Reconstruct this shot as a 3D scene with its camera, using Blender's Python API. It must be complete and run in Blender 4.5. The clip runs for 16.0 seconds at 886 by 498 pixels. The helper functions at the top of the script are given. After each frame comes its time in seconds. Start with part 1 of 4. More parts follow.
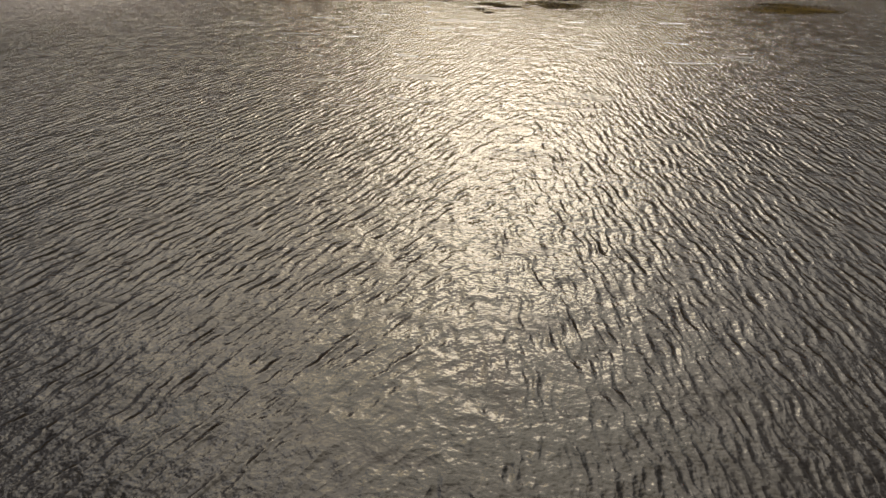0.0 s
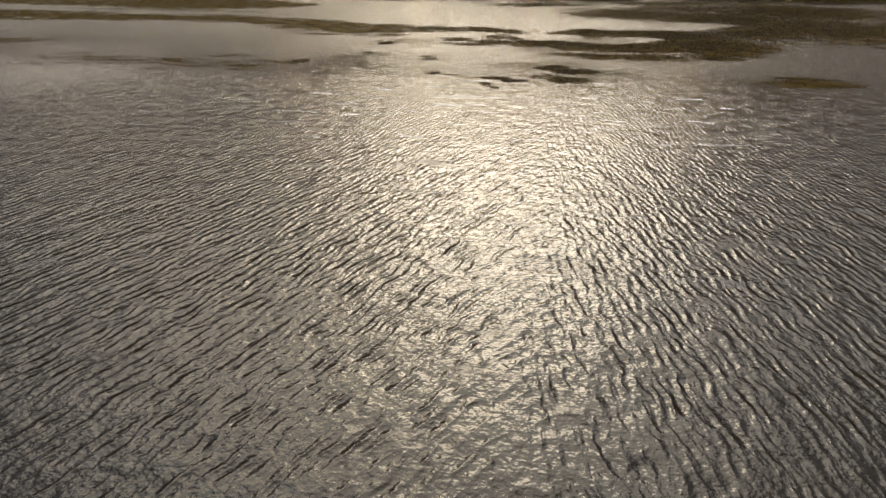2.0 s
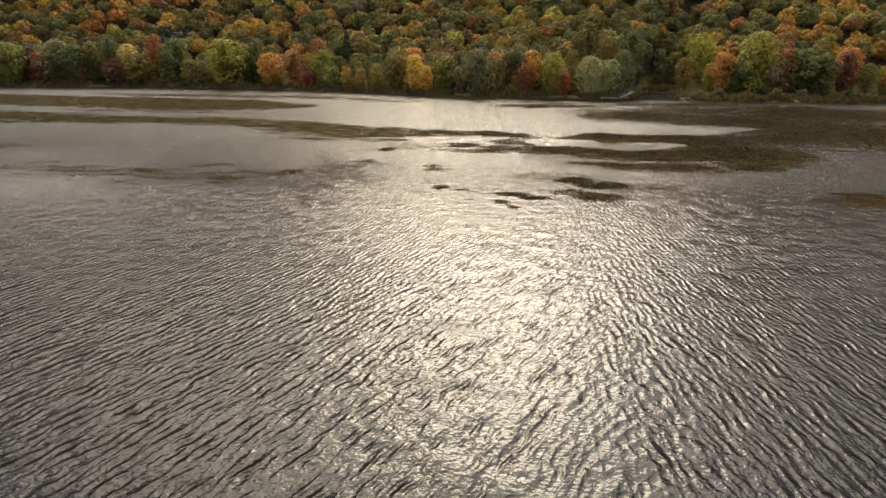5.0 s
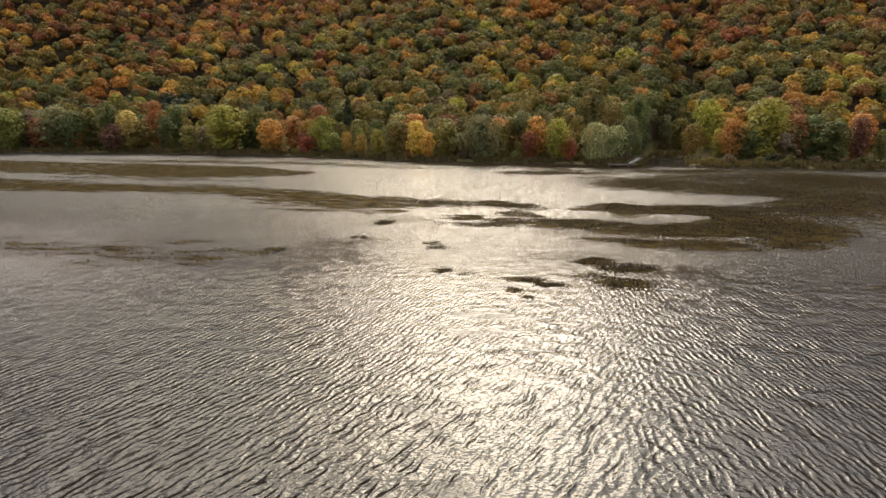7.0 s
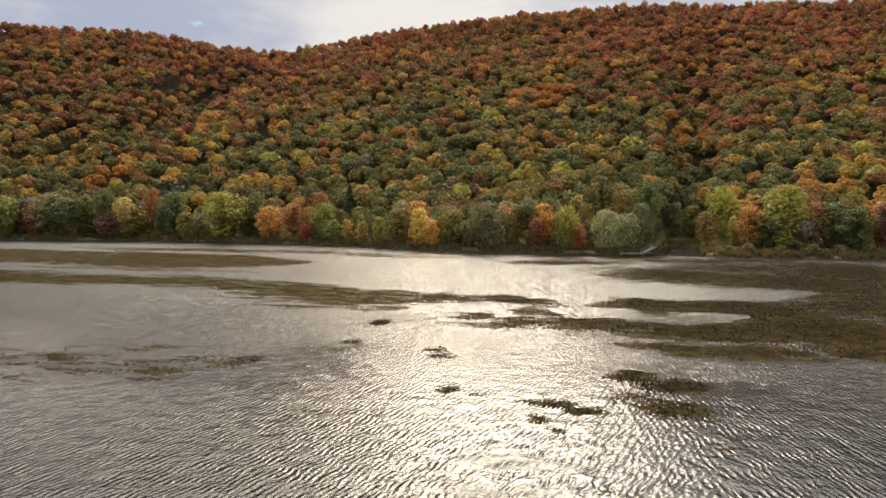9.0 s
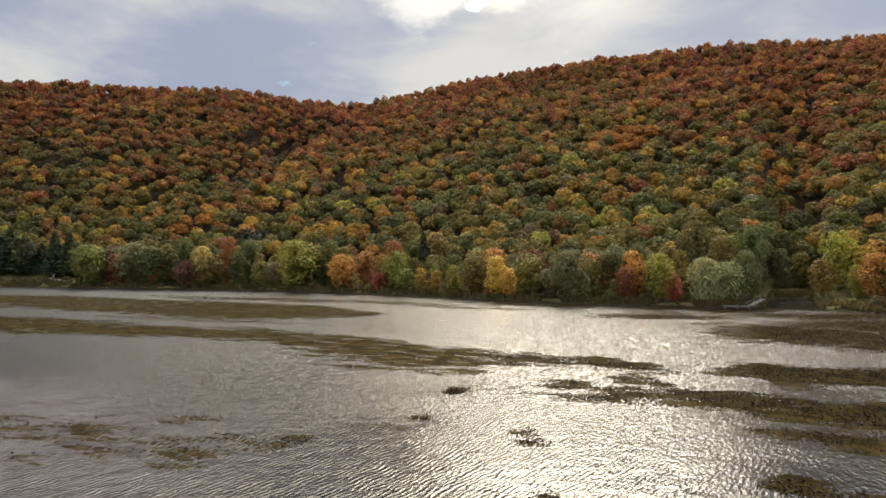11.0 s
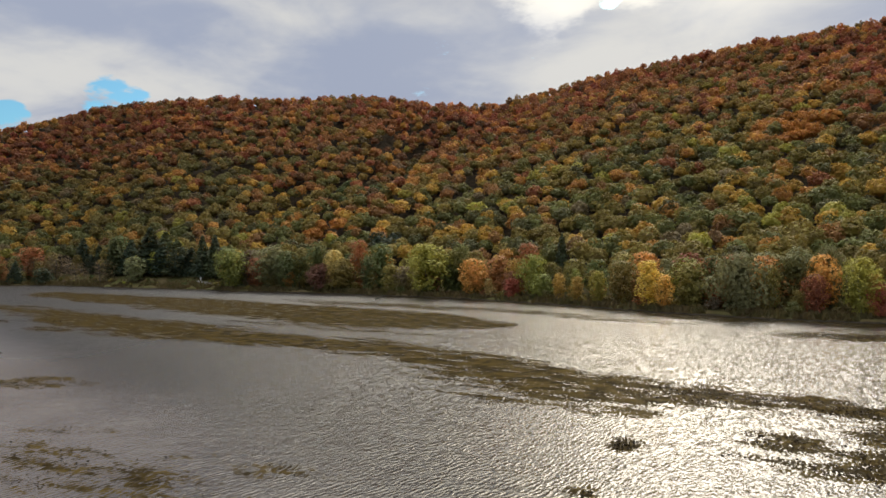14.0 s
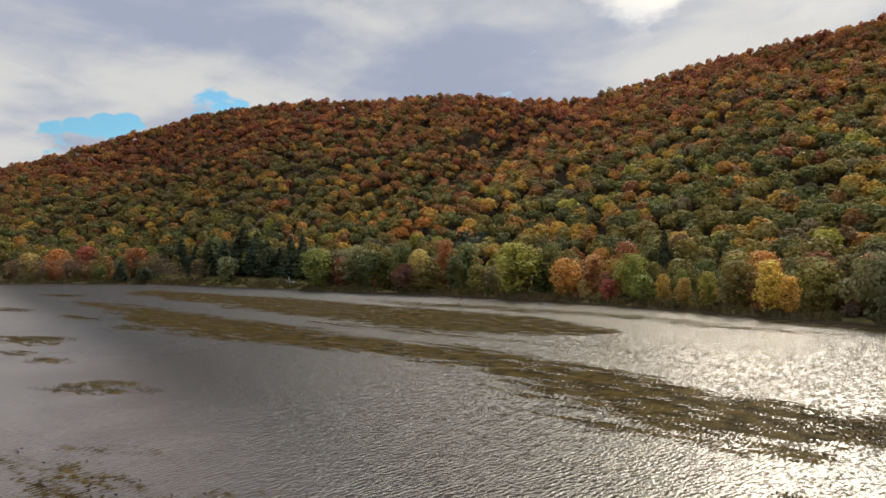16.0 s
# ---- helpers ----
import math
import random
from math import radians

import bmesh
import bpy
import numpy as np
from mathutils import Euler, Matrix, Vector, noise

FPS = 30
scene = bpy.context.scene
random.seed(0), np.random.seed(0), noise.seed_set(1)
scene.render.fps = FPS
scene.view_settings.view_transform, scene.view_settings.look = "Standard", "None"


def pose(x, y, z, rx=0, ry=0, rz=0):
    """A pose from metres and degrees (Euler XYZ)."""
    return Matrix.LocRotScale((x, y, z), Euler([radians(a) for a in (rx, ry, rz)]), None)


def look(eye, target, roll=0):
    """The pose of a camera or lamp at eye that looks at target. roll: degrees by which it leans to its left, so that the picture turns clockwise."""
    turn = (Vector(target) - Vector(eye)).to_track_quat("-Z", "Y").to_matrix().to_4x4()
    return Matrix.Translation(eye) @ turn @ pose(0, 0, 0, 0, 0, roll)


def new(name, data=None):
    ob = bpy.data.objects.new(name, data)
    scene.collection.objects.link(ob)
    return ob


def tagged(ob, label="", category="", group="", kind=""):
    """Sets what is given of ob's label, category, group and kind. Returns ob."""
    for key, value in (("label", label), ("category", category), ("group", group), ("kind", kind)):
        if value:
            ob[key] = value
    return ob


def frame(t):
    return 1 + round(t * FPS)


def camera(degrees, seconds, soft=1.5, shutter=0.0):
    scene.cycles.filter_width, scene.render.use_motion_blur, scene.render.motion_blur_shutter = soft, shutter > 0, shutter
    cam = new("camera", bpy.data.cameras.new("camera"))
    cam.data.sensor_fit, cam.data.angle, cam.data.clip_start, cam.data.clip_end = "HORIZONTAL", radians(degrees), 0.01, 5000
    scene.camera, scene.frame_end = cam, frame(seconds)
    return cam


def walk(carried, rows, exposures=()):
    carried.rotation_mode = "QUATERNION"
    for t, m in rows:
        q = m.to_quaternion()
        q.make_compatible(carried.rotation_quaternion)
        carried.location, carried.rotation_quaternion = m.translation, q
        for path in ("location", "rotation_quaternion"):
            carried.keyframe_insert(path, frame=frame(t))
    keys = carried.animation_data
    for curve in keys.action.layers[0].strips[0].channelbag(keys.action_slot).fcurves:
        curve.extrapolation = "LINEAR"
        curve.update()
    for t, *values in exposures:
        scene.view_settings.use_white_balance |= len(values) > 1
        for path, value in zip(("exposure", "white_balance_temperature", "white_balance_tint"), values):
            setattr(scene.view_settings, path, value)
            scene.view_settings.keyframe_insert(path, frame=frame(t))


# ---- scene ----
import functools

cam = camera(70.81, 16.0)

# ---- the walk ----
PATH = [
    (0, 9.925, -27.921, 12.770, 58.736, -0.002, 13.366),
    (0.5, 9.324, -26.638, 12.728, 60.013, 0.033, 13.142),
    (1, 8.642, -25.282, 12.697, 61.379, 0.062, 12.931),
    (1.5, 7.998, -23.821, 12.673, 62.748, 0.079, 12.761),
    (2, 7.442, -22.321, 12.669, 64.092, 0.086, 12.707),
    (2.5, 6.929, -20.816, 12.676, 65.462, 0.084, 12.684),
    (3, 6.321, -19.197, 12.688, 66.823, 0.089, 12.593),
    (3.5, 5.709, -17.448, 12.717, 68.203, 0.100, 12.522),
    (4, 5.079, -15.506, 12.776, 69.525, 0.114, 12.480),
    (6.5, 2.587, -5.818, 13.119, 76.223, 0.082, 12.628),
    (7, 2.173, -3.755, 13.092, 77.742, 0.086, 12.689),
    (7.5, 1.756, -1.662, 13.067, 79.455, 0.094, 12.731),
    (8, 1.197, 0.560, 13.091, 81.356, 0.099, 12.750),
    (8.5, 0.605, 2.788, 13.106, 83.434, 0.108, 12.765),
    (9, 0.000, 5.000, 13.111, 85.577, 0.114, 13.000),
    (11.5, -4.145, 16.499, 12.974, 90.303, -0.066, 22.009),
    (12, -5.132, 18.626, 12.944, 90.322, -0.072, 23.993),
    (12.5, -6.228, 20.803, 12.911, 90.343, -0.079, 25.981),
    (13, -7.402, 22.922, 12.833, 90.381, -0.076, 27.984),
    (13.5, -8.623, 24.957, 12.754, 90.412, -0.073, 29.965),
    (14, -9.782, 26.820, 12.678, 90.444, -0.071, 31.939),
    (14.5, -11.019, 28.647, 12.572, 90.478, -0.073, 33.877),
    (15, -12.302, 30.415, 12.456, 90.505, -0.081, 35.848),
    (15.5, -13.681, 32.210, 12.362, 90.529, -0.083, 37.858),
    (16, -15.171, 33.967, 12.224, 90.541, -0.076, 39.891),
]
walk(cam, [(t, Matrix.Translation((x, y, z)) @ pose(0, 0, 0, 0, 0, turn) @ pose(0, 0, 0, tilt) @ pose(0, 0, 0, 0, 0, lean)) for t, x, y, z, tilt, lean, turn in PATH],
     exposures=[(0, -0.18, 6900, 12), (4, -0.03, 6800, 12), (7, 0.17, 6700, 12), (9, 0.36, 6600, 12), (11.5, 0.16, 6400, 10), (16, 0.14, 6400, 10)])

# ---- light ----
SUN_TURN, SUN_UP = -6.5, 25.5          # degrees right of +y, degrees above the horizon


def sun_way():
    a, e = radians(SUN_TURN), radians(SUN_UP)
    return Vector((math.sin(a) * math.cos(e), math.cos(a) * math.cos(e), math.sin(e)))


class Nodes:
    """Short way to write node graphs."""

    def __init__(self, tree):
        self.tree = tree

    def add(self, kind, *values, **settings):
        n = self.tree.nodes.new(kind)
        for k, v in settings.items():
            setattr(n, k, v)
        for i, v in enumerate(values):
            if v is not None:
                self.set(n.inputs[i], v)
        return n

    def set(self, socket, v):
        if isinstance(v, bpy.types.NodeSocket):
            self.tree.links.new(v, socket)
        elif isinstance(v, bpy.types.Node):
            self.tree.links.new(v.outputs[0], socket)
        else:
            socket.default_value = v

    def math(self, op, a, b=0.0, c=0.0, clamp=False):
        return self.add("ShaderNodeMath", a, b, c, operation=op, use_clamp=clamp).outputs[0]

    def ramp(self, v, lo, hi, out0=0.0, out1=1.0):
        n = self.add("ShaderNodeMapRange", v, lo, hi, out0, out1, interpolation_type="SMOOTHSTEP")
        return n.outputs[0]

    def mix(self, f, a, b):
        n = self.tree.nodes.new("ShaderNodeMix")
        n.data_type = "RGBA"
        self.set(n.inputs[0], f)
        self.set(n.inputs[6], (*a, 1) if isinstance(a, tuple) and len(a) == 3 else a)
        self.set(n.inputs[7], (*b, 1) if isinstance(b, tuple) and len(b) == 3 else b)
        return n.outputs[2]

    def noise(self, vec, scale, detail=3.0, rough=0.55, distortion=0.0):
        n = self.tree.nodes.new("ShaderNodeTexNoise")
        for k, v in (("Vector", vec), ("Scale", scale), ("Detail", detail), ("Roughness", rough), ("Distortion", distortion)):
            self.set(n.inputs[k], v)
        return n.outputs[0]

    def vec(self, op, a, b=(0, 0, 0)):
        n = self.add("ShaderNodeVectorMath", a, b, operation=op)
        return n.outputs["Value"] if op in ("DOT_PRODUCT", "LENGTH") else n.outputs[0]


world = bpy.data.worlds.new("sky")
scene.world = world
world.use_nodes = True
world.node_tree.nodes.clear()
N = Nodes(world.node_tree)
way = N.add("ShaderNodeTexCoord").outputs["Generated"]
sky = N.add("ShaderNodeTexSky", sky_type="NISHITA", sun_disc=False, sun_elevation=radians(SUN_UP), sun_rotation=radians(SUN_TURN))
axes = N.add("ShaderNodeSeparateXYZ", way)
up = N.math("MAXIMUM", axes.outputs[2], 0.0)
flat = N.math("DIVIDE", 1.0, N.math("ADD", up, 0.16))
deck = N.add("ShaderNodeCombineXYZ", N.math("MULTIPLY", axes.outputs[0], flat), N.math("MULTIPLY", axes.outputs[1], flat), 0.0).outputs[0]
big = N.noise(N.vec("ADD", deck, (3.1, 1.7, 0)), 0.9, 5.0, 0.5, 0.4)
fine = N.noise(N.vec("ADD", deck, (7.3, 4.2, 0)), 2.6, 6.0, 0.55, 0.3)
near = N.vec("DOT_PRODUCT", way, tuple(sun_way()))
glow = N.math("POWER", N.ramp(near, 0.80, 1.0), 2.2)
halo = N.math("POWER", N.ramp(near, 0.986, 1.0), 1.2)
body = N.math("ADD", N.math("MULTIPLY", big, 0.65), N.math("MULTIPLY", fine, 0.35))
bank_cloud = N.add("ShaderNodeMapRange", N.vec("DOT_PRODUCT", way, (0.04, 0.955, 0.294)), 0.95, 0.995, 0.0, 0.10, interpolation_type="SMOOTHSTEP").outputs[0]
thick = N.ramp(N.math("ADD", body, bank_cloud), 0.40, 0.60)
cloud = N.mix(thick, (0.67, 0.66, 0.635), (0.36, 0.40, 0.505))
lit = N.mix(N.math("MULTIPLY", glow, 0.10), cloud, (1.25, 1.16, 0.98))
lit2 = N.add("ShaderNodeMix", data_type="RGBA", blend_type="ADD")
# blue rents in the cloud: bearing, height, reach
RENTS = [(-60.2, 12.4, 0.9990), (-58.6, 12.0, 0.9993), (-72.0, 9.0, 0.9995), (-70.2, 9.5, 0.9995), (-68.4, 9.9, 0.9995), (-66.6, 10.3, 0.9995), (-17.0, 22.0, 0.9996)]


# the thin, bright break in the cloud beside the sun
def lobe(turn, rise_up, reach, full=0.9992):
    t, e = radians(turn), radians(rise_up)
    return N.ramp(N.vec("DOT_PRODUCT", way, (math.sin(t) * math.cos(e), math.cos(t) * math.cos(e), math.sin(e))), reach, full)


thin = N.math("MAXIMUM", lobe(-22, 24.3, 0.992), lobe(-14.5, 25.5, 0.992))
ragged = N.ramp(N.math("ADD", N.math("MULTIPLY", thin, 0.34), N.noise(N.vec("MULTIPLY", way, (7.0, 7.0, 16.0)), 1.0, 5.0, 0.62)), 0.58, 0.82)
N.set(lit2.inputs[0], N.math("ADD", N.math("MULTIPLY", halo, 0.10), N.math("MULTIPLY", ragged, N.math("MULTIPLY", thin, 0.19))))
N.set(lit2.inputs[6], lit)
N.set(lit2.inputs[7], (2.6, 2.3, 1.6, 1))
# an overcast sky is brightest overhead
beside = N.vec("DOT_PRODUCT", way, (-0.217, 0.818, 0.533))
sunward = N.math("ADD", N.math("ADD", N.ramp(near, 0.60, 1.0, 0.45, 2.7), N.math("ADD", N.ramp(near, 0.45, -0.3, 0.0, 0.5), N.ramp(axes.outputs[2], 0.72, 0.95, 0.0, 2.3))), N.math("MULTIPLY", N.math("POWER", N.ramp(beside, 0.72, 0.955), 1.15), 9.8))
zenith = N.math("ADD", 1.0, N.math("MULTIPLY", N.ramp(axes.outputs[2], 0.375, 0.56), N.math("SUBTRACT", sunward, 1.0)))
warm = N.mix(N.math("MULTIPLY", N.ramp(near, 0.3, 1.0), N.ramp(axes.outputs[2], 0.35, 0.5)), lit2.outputs[2], N.vec("MULTIPLY", lit2.outputs[2], (1.06, 0.95, 0.74)))
overcast = N.vec("SCALE", warm)
N.set(overcast.node.inputs["Scale"], zenith)
tatter = N.math("MULTIPLY", N.math("SUBTRACT", N.noise(N.vec("MULTIPLY", way, (9.0, 9.0, 26.0)), 1.0, 5.0, 0.6), 0.55), 3.2)
rents = [N.ramp(N.math("ADD", lobe(turn, rise_up, reach, 0.9999), tatter), 0.42, 0.80) for turn, rise_up, reach in RENTS]
gap = functools.reduce(lambda a, b: N.math("MAXIMUM", a, b), rents)
clear = N.vec("MULTIPLY", sky.outputs[0], (0.075, 0.125, 0.135))
both = N.mix(gap, overcast, clear)
shade = N.add("ShaderNodeBackground", both, 0.92)
N.add("ShaderNodeOutputWorld", shade)

sun = new("sun", bpy.data.lights.new("sun", "SUN"))
sun.data.energy, sun.data.angle, sun.data.color = 1.65, radians(22), (1.0, 0.89, 0.70)
sun.matrix_world = look(sun_way() * 900, (0, 0, 0))


# ---- materials ----
def material(name):
    m = bpy.data.materials.new(name)
    m.use_nodes = True
    m.node_tree.nodes.clear()
    g = Nodes(m.node_tree)
    out = g.add("ShaderNodeOutputMaterial")
    return m, g, out


def principled(g, color, rough, spec=0.5, metal=0.0, normal=None):
    b = g.add("ShaderNodeBsdfPrincipled")
    for k, v in (("Base Color", color), ("Roughness", rough), ("Specular IOR Level", spec), ("Metallic", metal)):
        g.set(b.inputs[k], (*v, 1) if isinstance(v, tuple) and len(v) == 3 else v)
    if normal is not None:
        g.set(b.inputs["Normal"], normal)
    return b.outputs[0]


def plain(name, dark, light, scale, rough=0.85, bump=0.02, spec=0.3):
    """A surface of two tones with grain at two scales."""
    m, g, out = material(name)
    p = g.add("ShaderNodeTexCoord").outputs["Object"]
    a, b = g.noise(p, scale, 4.0), g.noise(p, scale * 9, 3.0)
    f = g.ramp(g.math("ADD", g.math("MULTIPLY", a, 0.7), g.math("MULTIPLY", b, 0.3)), 0.35, 0.65)
    n = g.add("ShaderNodeBump", 1.0, bump)
    g.set(n.inputs["Height"], b)
    g.set(out.inputs[0], principled(g, g.mix(f, dark, light), rough, spec, 0.0, n.outputs[0]))
    return m


def leaf_shader(g, out, color):
    d = principled(g, color, 0.65, 0.28)
    t = g.add("ShaderNodeBsdfTranslucent", g.mix(0.35, color, (0.30, 0.17, 0.02)))
    s = g.add("ShaderNodeMixShader", 0.28, d, t)
    g.set(out.inputs[0], s.outputs[0])


def foliage(name, color, other):
    """Leaves of one tree: tone changes from leaf clump to leaf clump, from bough to bough and from tree to tree."""
    m, g, out = material(name)
    p = g.add("ShaderNodeTexCoord").outputs["Object"]
    isle = g.add("ShaderNodeNewGeometry").outputs["Random Per Island"]
    who = g.add("ShaderNodeObjectInfo").outputs["Random"]
    bough = g.ramp(g.noise(g.vec("ADD", p, g.add("ShaderNodeCombineXYZ", g.math("MULTIPLY", who, 40.0), 0.0, 0.0).outputs[0]), 0.28, 2.0), 0.42, 0.66)
    c = g.mix(g.math("MULTIPLY", bough, 0.8), color, other)
    h = g.add("ShaderNodeHueSaturation", g.math("ADD", 0.485, g.math("MULTIPLY", who, 0.03)), 0.93,
              g.math("MULTIPLY", g.math("ADD", 0.72, g.math("MULTIPLY", isle, 0.56)), g.math("ADD", 0.8, g.math("MULTIPLY", who, 0.4))), 1.0, c)
    leaf_shader(g, out, h.outputs[0])
    return m


TONES = {
    "green": (0.080, 0.110, 0.032), "dark": (0.028, 0.046, 0.026), "olive": (0.170, 0.132, 0.026), "lime": (0.310, 0.300, 0.036),
    "yellow": (0.486, 0.284, 0.030), "orange": (0.450, 0.190, 0.030), "rust": (0.245, 0.090, 0.030), "red": (0.285, 0.056, 0.032),
    "maroon": (0.120, 0.046, 0.034), "peach": (0.600, 0.338, 0.095), "pale": (0.36, 0.37, 0.15), "sage": (0.155, 0.160, 0.066), "bare": (0.155, 0.115, 0.078),
}
NEXT = {"green": "olive", "dark": "green", "olive": "green", "lime": "green", "yellow": "olive", "orange": "yellow", "rust": "orange", "red": "rust",
        "maroon": "rust", "peach": "olive", "pale": "sage", "sage": "green", "bare": "olive"}
LEAVES = {k: foliage("leaves_" + k, tuple(min(0.65, 1.45 * v) for v in c), tuple(1.4 * v for v in TONES[NEXT[k]])) for k, c in TONES.items()}

# the far woods carry each tree's leaf colour, darkened in places, as an attribute
WOODS, g, out = material("autumn_woods")
tone = g.add("ShaderNodeAttribute", attribute_name="tone").outputs["Color"]
isle = g.add("ShaderNodeNewGeometry").outputs["Random Per Island"]
h = g.add("ShaderNodeHueSaturation", g.math("ADD", 0.488, g.math("MULTIPLY", isle, 0.024)), 0.97, g.math("ADD", 0.78, g.math("MULTIPLY", isle, 0.44)), 1.0, tone)
leaf_shader(g, out, h.outputs[0])

BARK = plain("bark", (0.07, 0.055, 0.04), (0.17, 0.145, 0.115), 3.0, 0.9, 0.03)
PALE_BARK = plain("pale_bark", (0.22, 0.20, 0.17), (0.46, 0.43, 0.38), 2.0, 0.8, 0.02)
WEATHERED = plain("weathered_wood", (0.13, 0.125, 0.115), (0.27, 0.26, 0.24), 4.0, 0.85, 0.01)
WHITE = plain("white_paint", (0.68, 0.68, 0.66), (0.82, 0.82, 0.80), 3.0, 0.5, 0.002)
GRAVEL = plain("gravel", (0.26, 0.24, 0.21), (0.42, 0.39, 0.34), 1.2, 0.95, 0.03)
STRAW = foliage("bank_grass", (0.135, 0.098, 0.042), (0.095, 0.092, 0.030))
WEED = plain("water_weed", (0.018, 0.013, 0.008), (0.045, 0.032, 0.015), 1.5, 0.85, 0.02, 0.05)

GROUND, g, out = material("forest_floor_and_bank")
geo = g.add("ShaderNodeNewGeometry")
p = geo.outputs["Position"]
# leaf litter, its tone darkened to hold the shade between the crowns
shaded_litter = g.mix(g.ramp(g.noise(p, 0.5, 5.0), 0.35, 0.65), (0.024, 0.019, 0.012), (0.055, 0.038, 0.019))
grass = g.mix(g.ramp(g.noise(p, 0.16, 4.0), 0.35, 0.62), (0.085, 0.085, 0.026), (0.140, 0.108, 0.048))
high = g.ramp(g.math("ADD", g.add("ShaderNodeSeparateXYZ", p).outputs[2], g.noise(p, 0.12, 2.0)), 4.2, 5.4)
mud = g.ramp(g.add("ShaderNodeSeparateXYZ", p).outputs[2], 0.35, 0.12)
c = g.mix(mud, g.mix(high, grass, shaded_litter), (0.04, 0.032, 0.022))
b = g.add("ShaderNodeBump", 1.0, 0.15)
g.set(b.inputs["Height"], g.noise(p, 1.6, 5.0))
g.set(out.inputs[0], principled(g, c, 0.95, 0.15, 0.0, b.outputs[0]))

WATER, g, out = material("lake_water")
p = g.add("ShaderNodeNewGeometry").outputs["Position"]
rough_sea = g.add("ShaderNodeAttribute", attribute_name="ripple").outputs["Fac"]
weed_here = g.add("ShaderNodeAttribute", attribute_name="weed").outputs["Fac"]
STEP = 0.03
fretted = g.add("ShaderNodeAttribute", attribute_name="blur").outputs["Fac"]
sheltered = g.add("ShaderNodeAttribute", attribute_name="sheltered").outputs["Fac"]


def relief(off):
    """Height of the ripples: short, sharp crests from many sides that cross one another, and small chop."""
    q = g.vec("ADD", p, off)
    warp = g.add("ShaderNodeTexNoise", q)
    warp.inputs["Scale"].default_value, warp.inputs["Detail"].default_value = 0.7, 3.0
    bent = g.vec("ADD", q, g.vec("MULTIPLY", g.vec("SUBTRACT", warp.outputs["Color"], (0.5, 0.5, 0.5)), (0.68, 0.68, 0.0)))
    out_there = g.add("ShaderNodeSeparateXYZ", q).outputs[1]
    total = g.math("ADD", g.math("MULTIPLY", g.noise(q, 2.6, 2.0, 0.5, 0.0), 0.048), g.math("MULTIPLY", g.noise(q, 6.5, 2.0, 0.55, 0.1), 0.030))
    gusts = []
    for shift in ((0.0, 0.0, 0.0), (31.0, 17.0, 0.0)):
        n = g.add("ShaderNodeTexNoise", g.vec("ADD", q, shift))
        n.inputs["Scale"].default_value, n.inputs["Detail"].default_value = 0.75, 1.0
        split = g.add("ShaderNodeSeparateXYZ", n.outputs["Color"])
        gusts += [g.ramp(split.outputs[k], 0.36, 0.64, 0.1, 1.7) for k in range(3)]
    spot = g.add("ShaderNodeSeparateXYZ", bent)
    long_part, short_part = g.ramp(out_there, 6, 36, 1.0, 0.30), g.ramp(out_there, 6, 36, 0.8, 1.5)
    trains = ((6.0, 0.30, 0.56, 0.018, long_part), (4.0, 0.14, 0.45, 0.0125, long_part), (8.0, 0.46, 0.50, 0.0135, long_part),
              (5.0, 0.24, 0.39, 0.012, short_part), (7.0, 0.38, 0.33, 0.010, short_part), (2.0, 0.08, 0.36, 0.009, short_part))
    for gust, (middle, slant, length, high, share) in zip(gusts, trains):
        aside = g.math("SUBTRACT", spot.outputs[0], middle)
        away = g.math("SQRT", g.math("ADD", g.math("MULTIPLY", aside, aside), 1.5))
        run = g.math("ADD", away, g.math("MULTIPLY", spot.outputs[1], slant))
        crest = g.math("ABSOLUTE", g.math("SINE", g.math("MULTIPLY", run, math.pi / length)))
        total = g.math("SUBTRACT", total, g.math("MULTIPLY", g.math("MULTIPLY", crest, g.math("MULTIPLY", gust, share)), high))
    total = g.math("MULTIPLY", total, g.ramp(out_there, 28, 66, 1.0, 0.45))
    swell = g.math("MULTIPLY", g.noise(g.vec("MULTIPLY", q, (4.6, 2.0, 1.0)), 1.0, 1.4, 0.5, 0.4), g.ramp(out_there, 70, 115, 0.10, 0.09))
    roll = g.math("MULTIPLY", g.noise(g.vec("MULTIPLY", q, (1.9, 0.45, 1.0)), 1.0, 1.5, 0.5, 0.4), g.ramp(out_there, 65, 115, 0.03, 0.08))
    total = g.math("ADD", total, g.math("MULTIPLY", g.math("ADD", swell, roll), g.math("MAXIMUM", fretted, 0.0)))
    return g.math("MULTIPLY", total, rough_sea)


still = relief((0, 0, 0))
lean_x = g.math("DIVIDE", g.math("SUBTRACT", still, relief((STEP, 0, 0))), STEP)
lean_y = g.math("DIVIDE", g.math("SUBTRACT", still, relief((0, STEP, 0))), STEP)
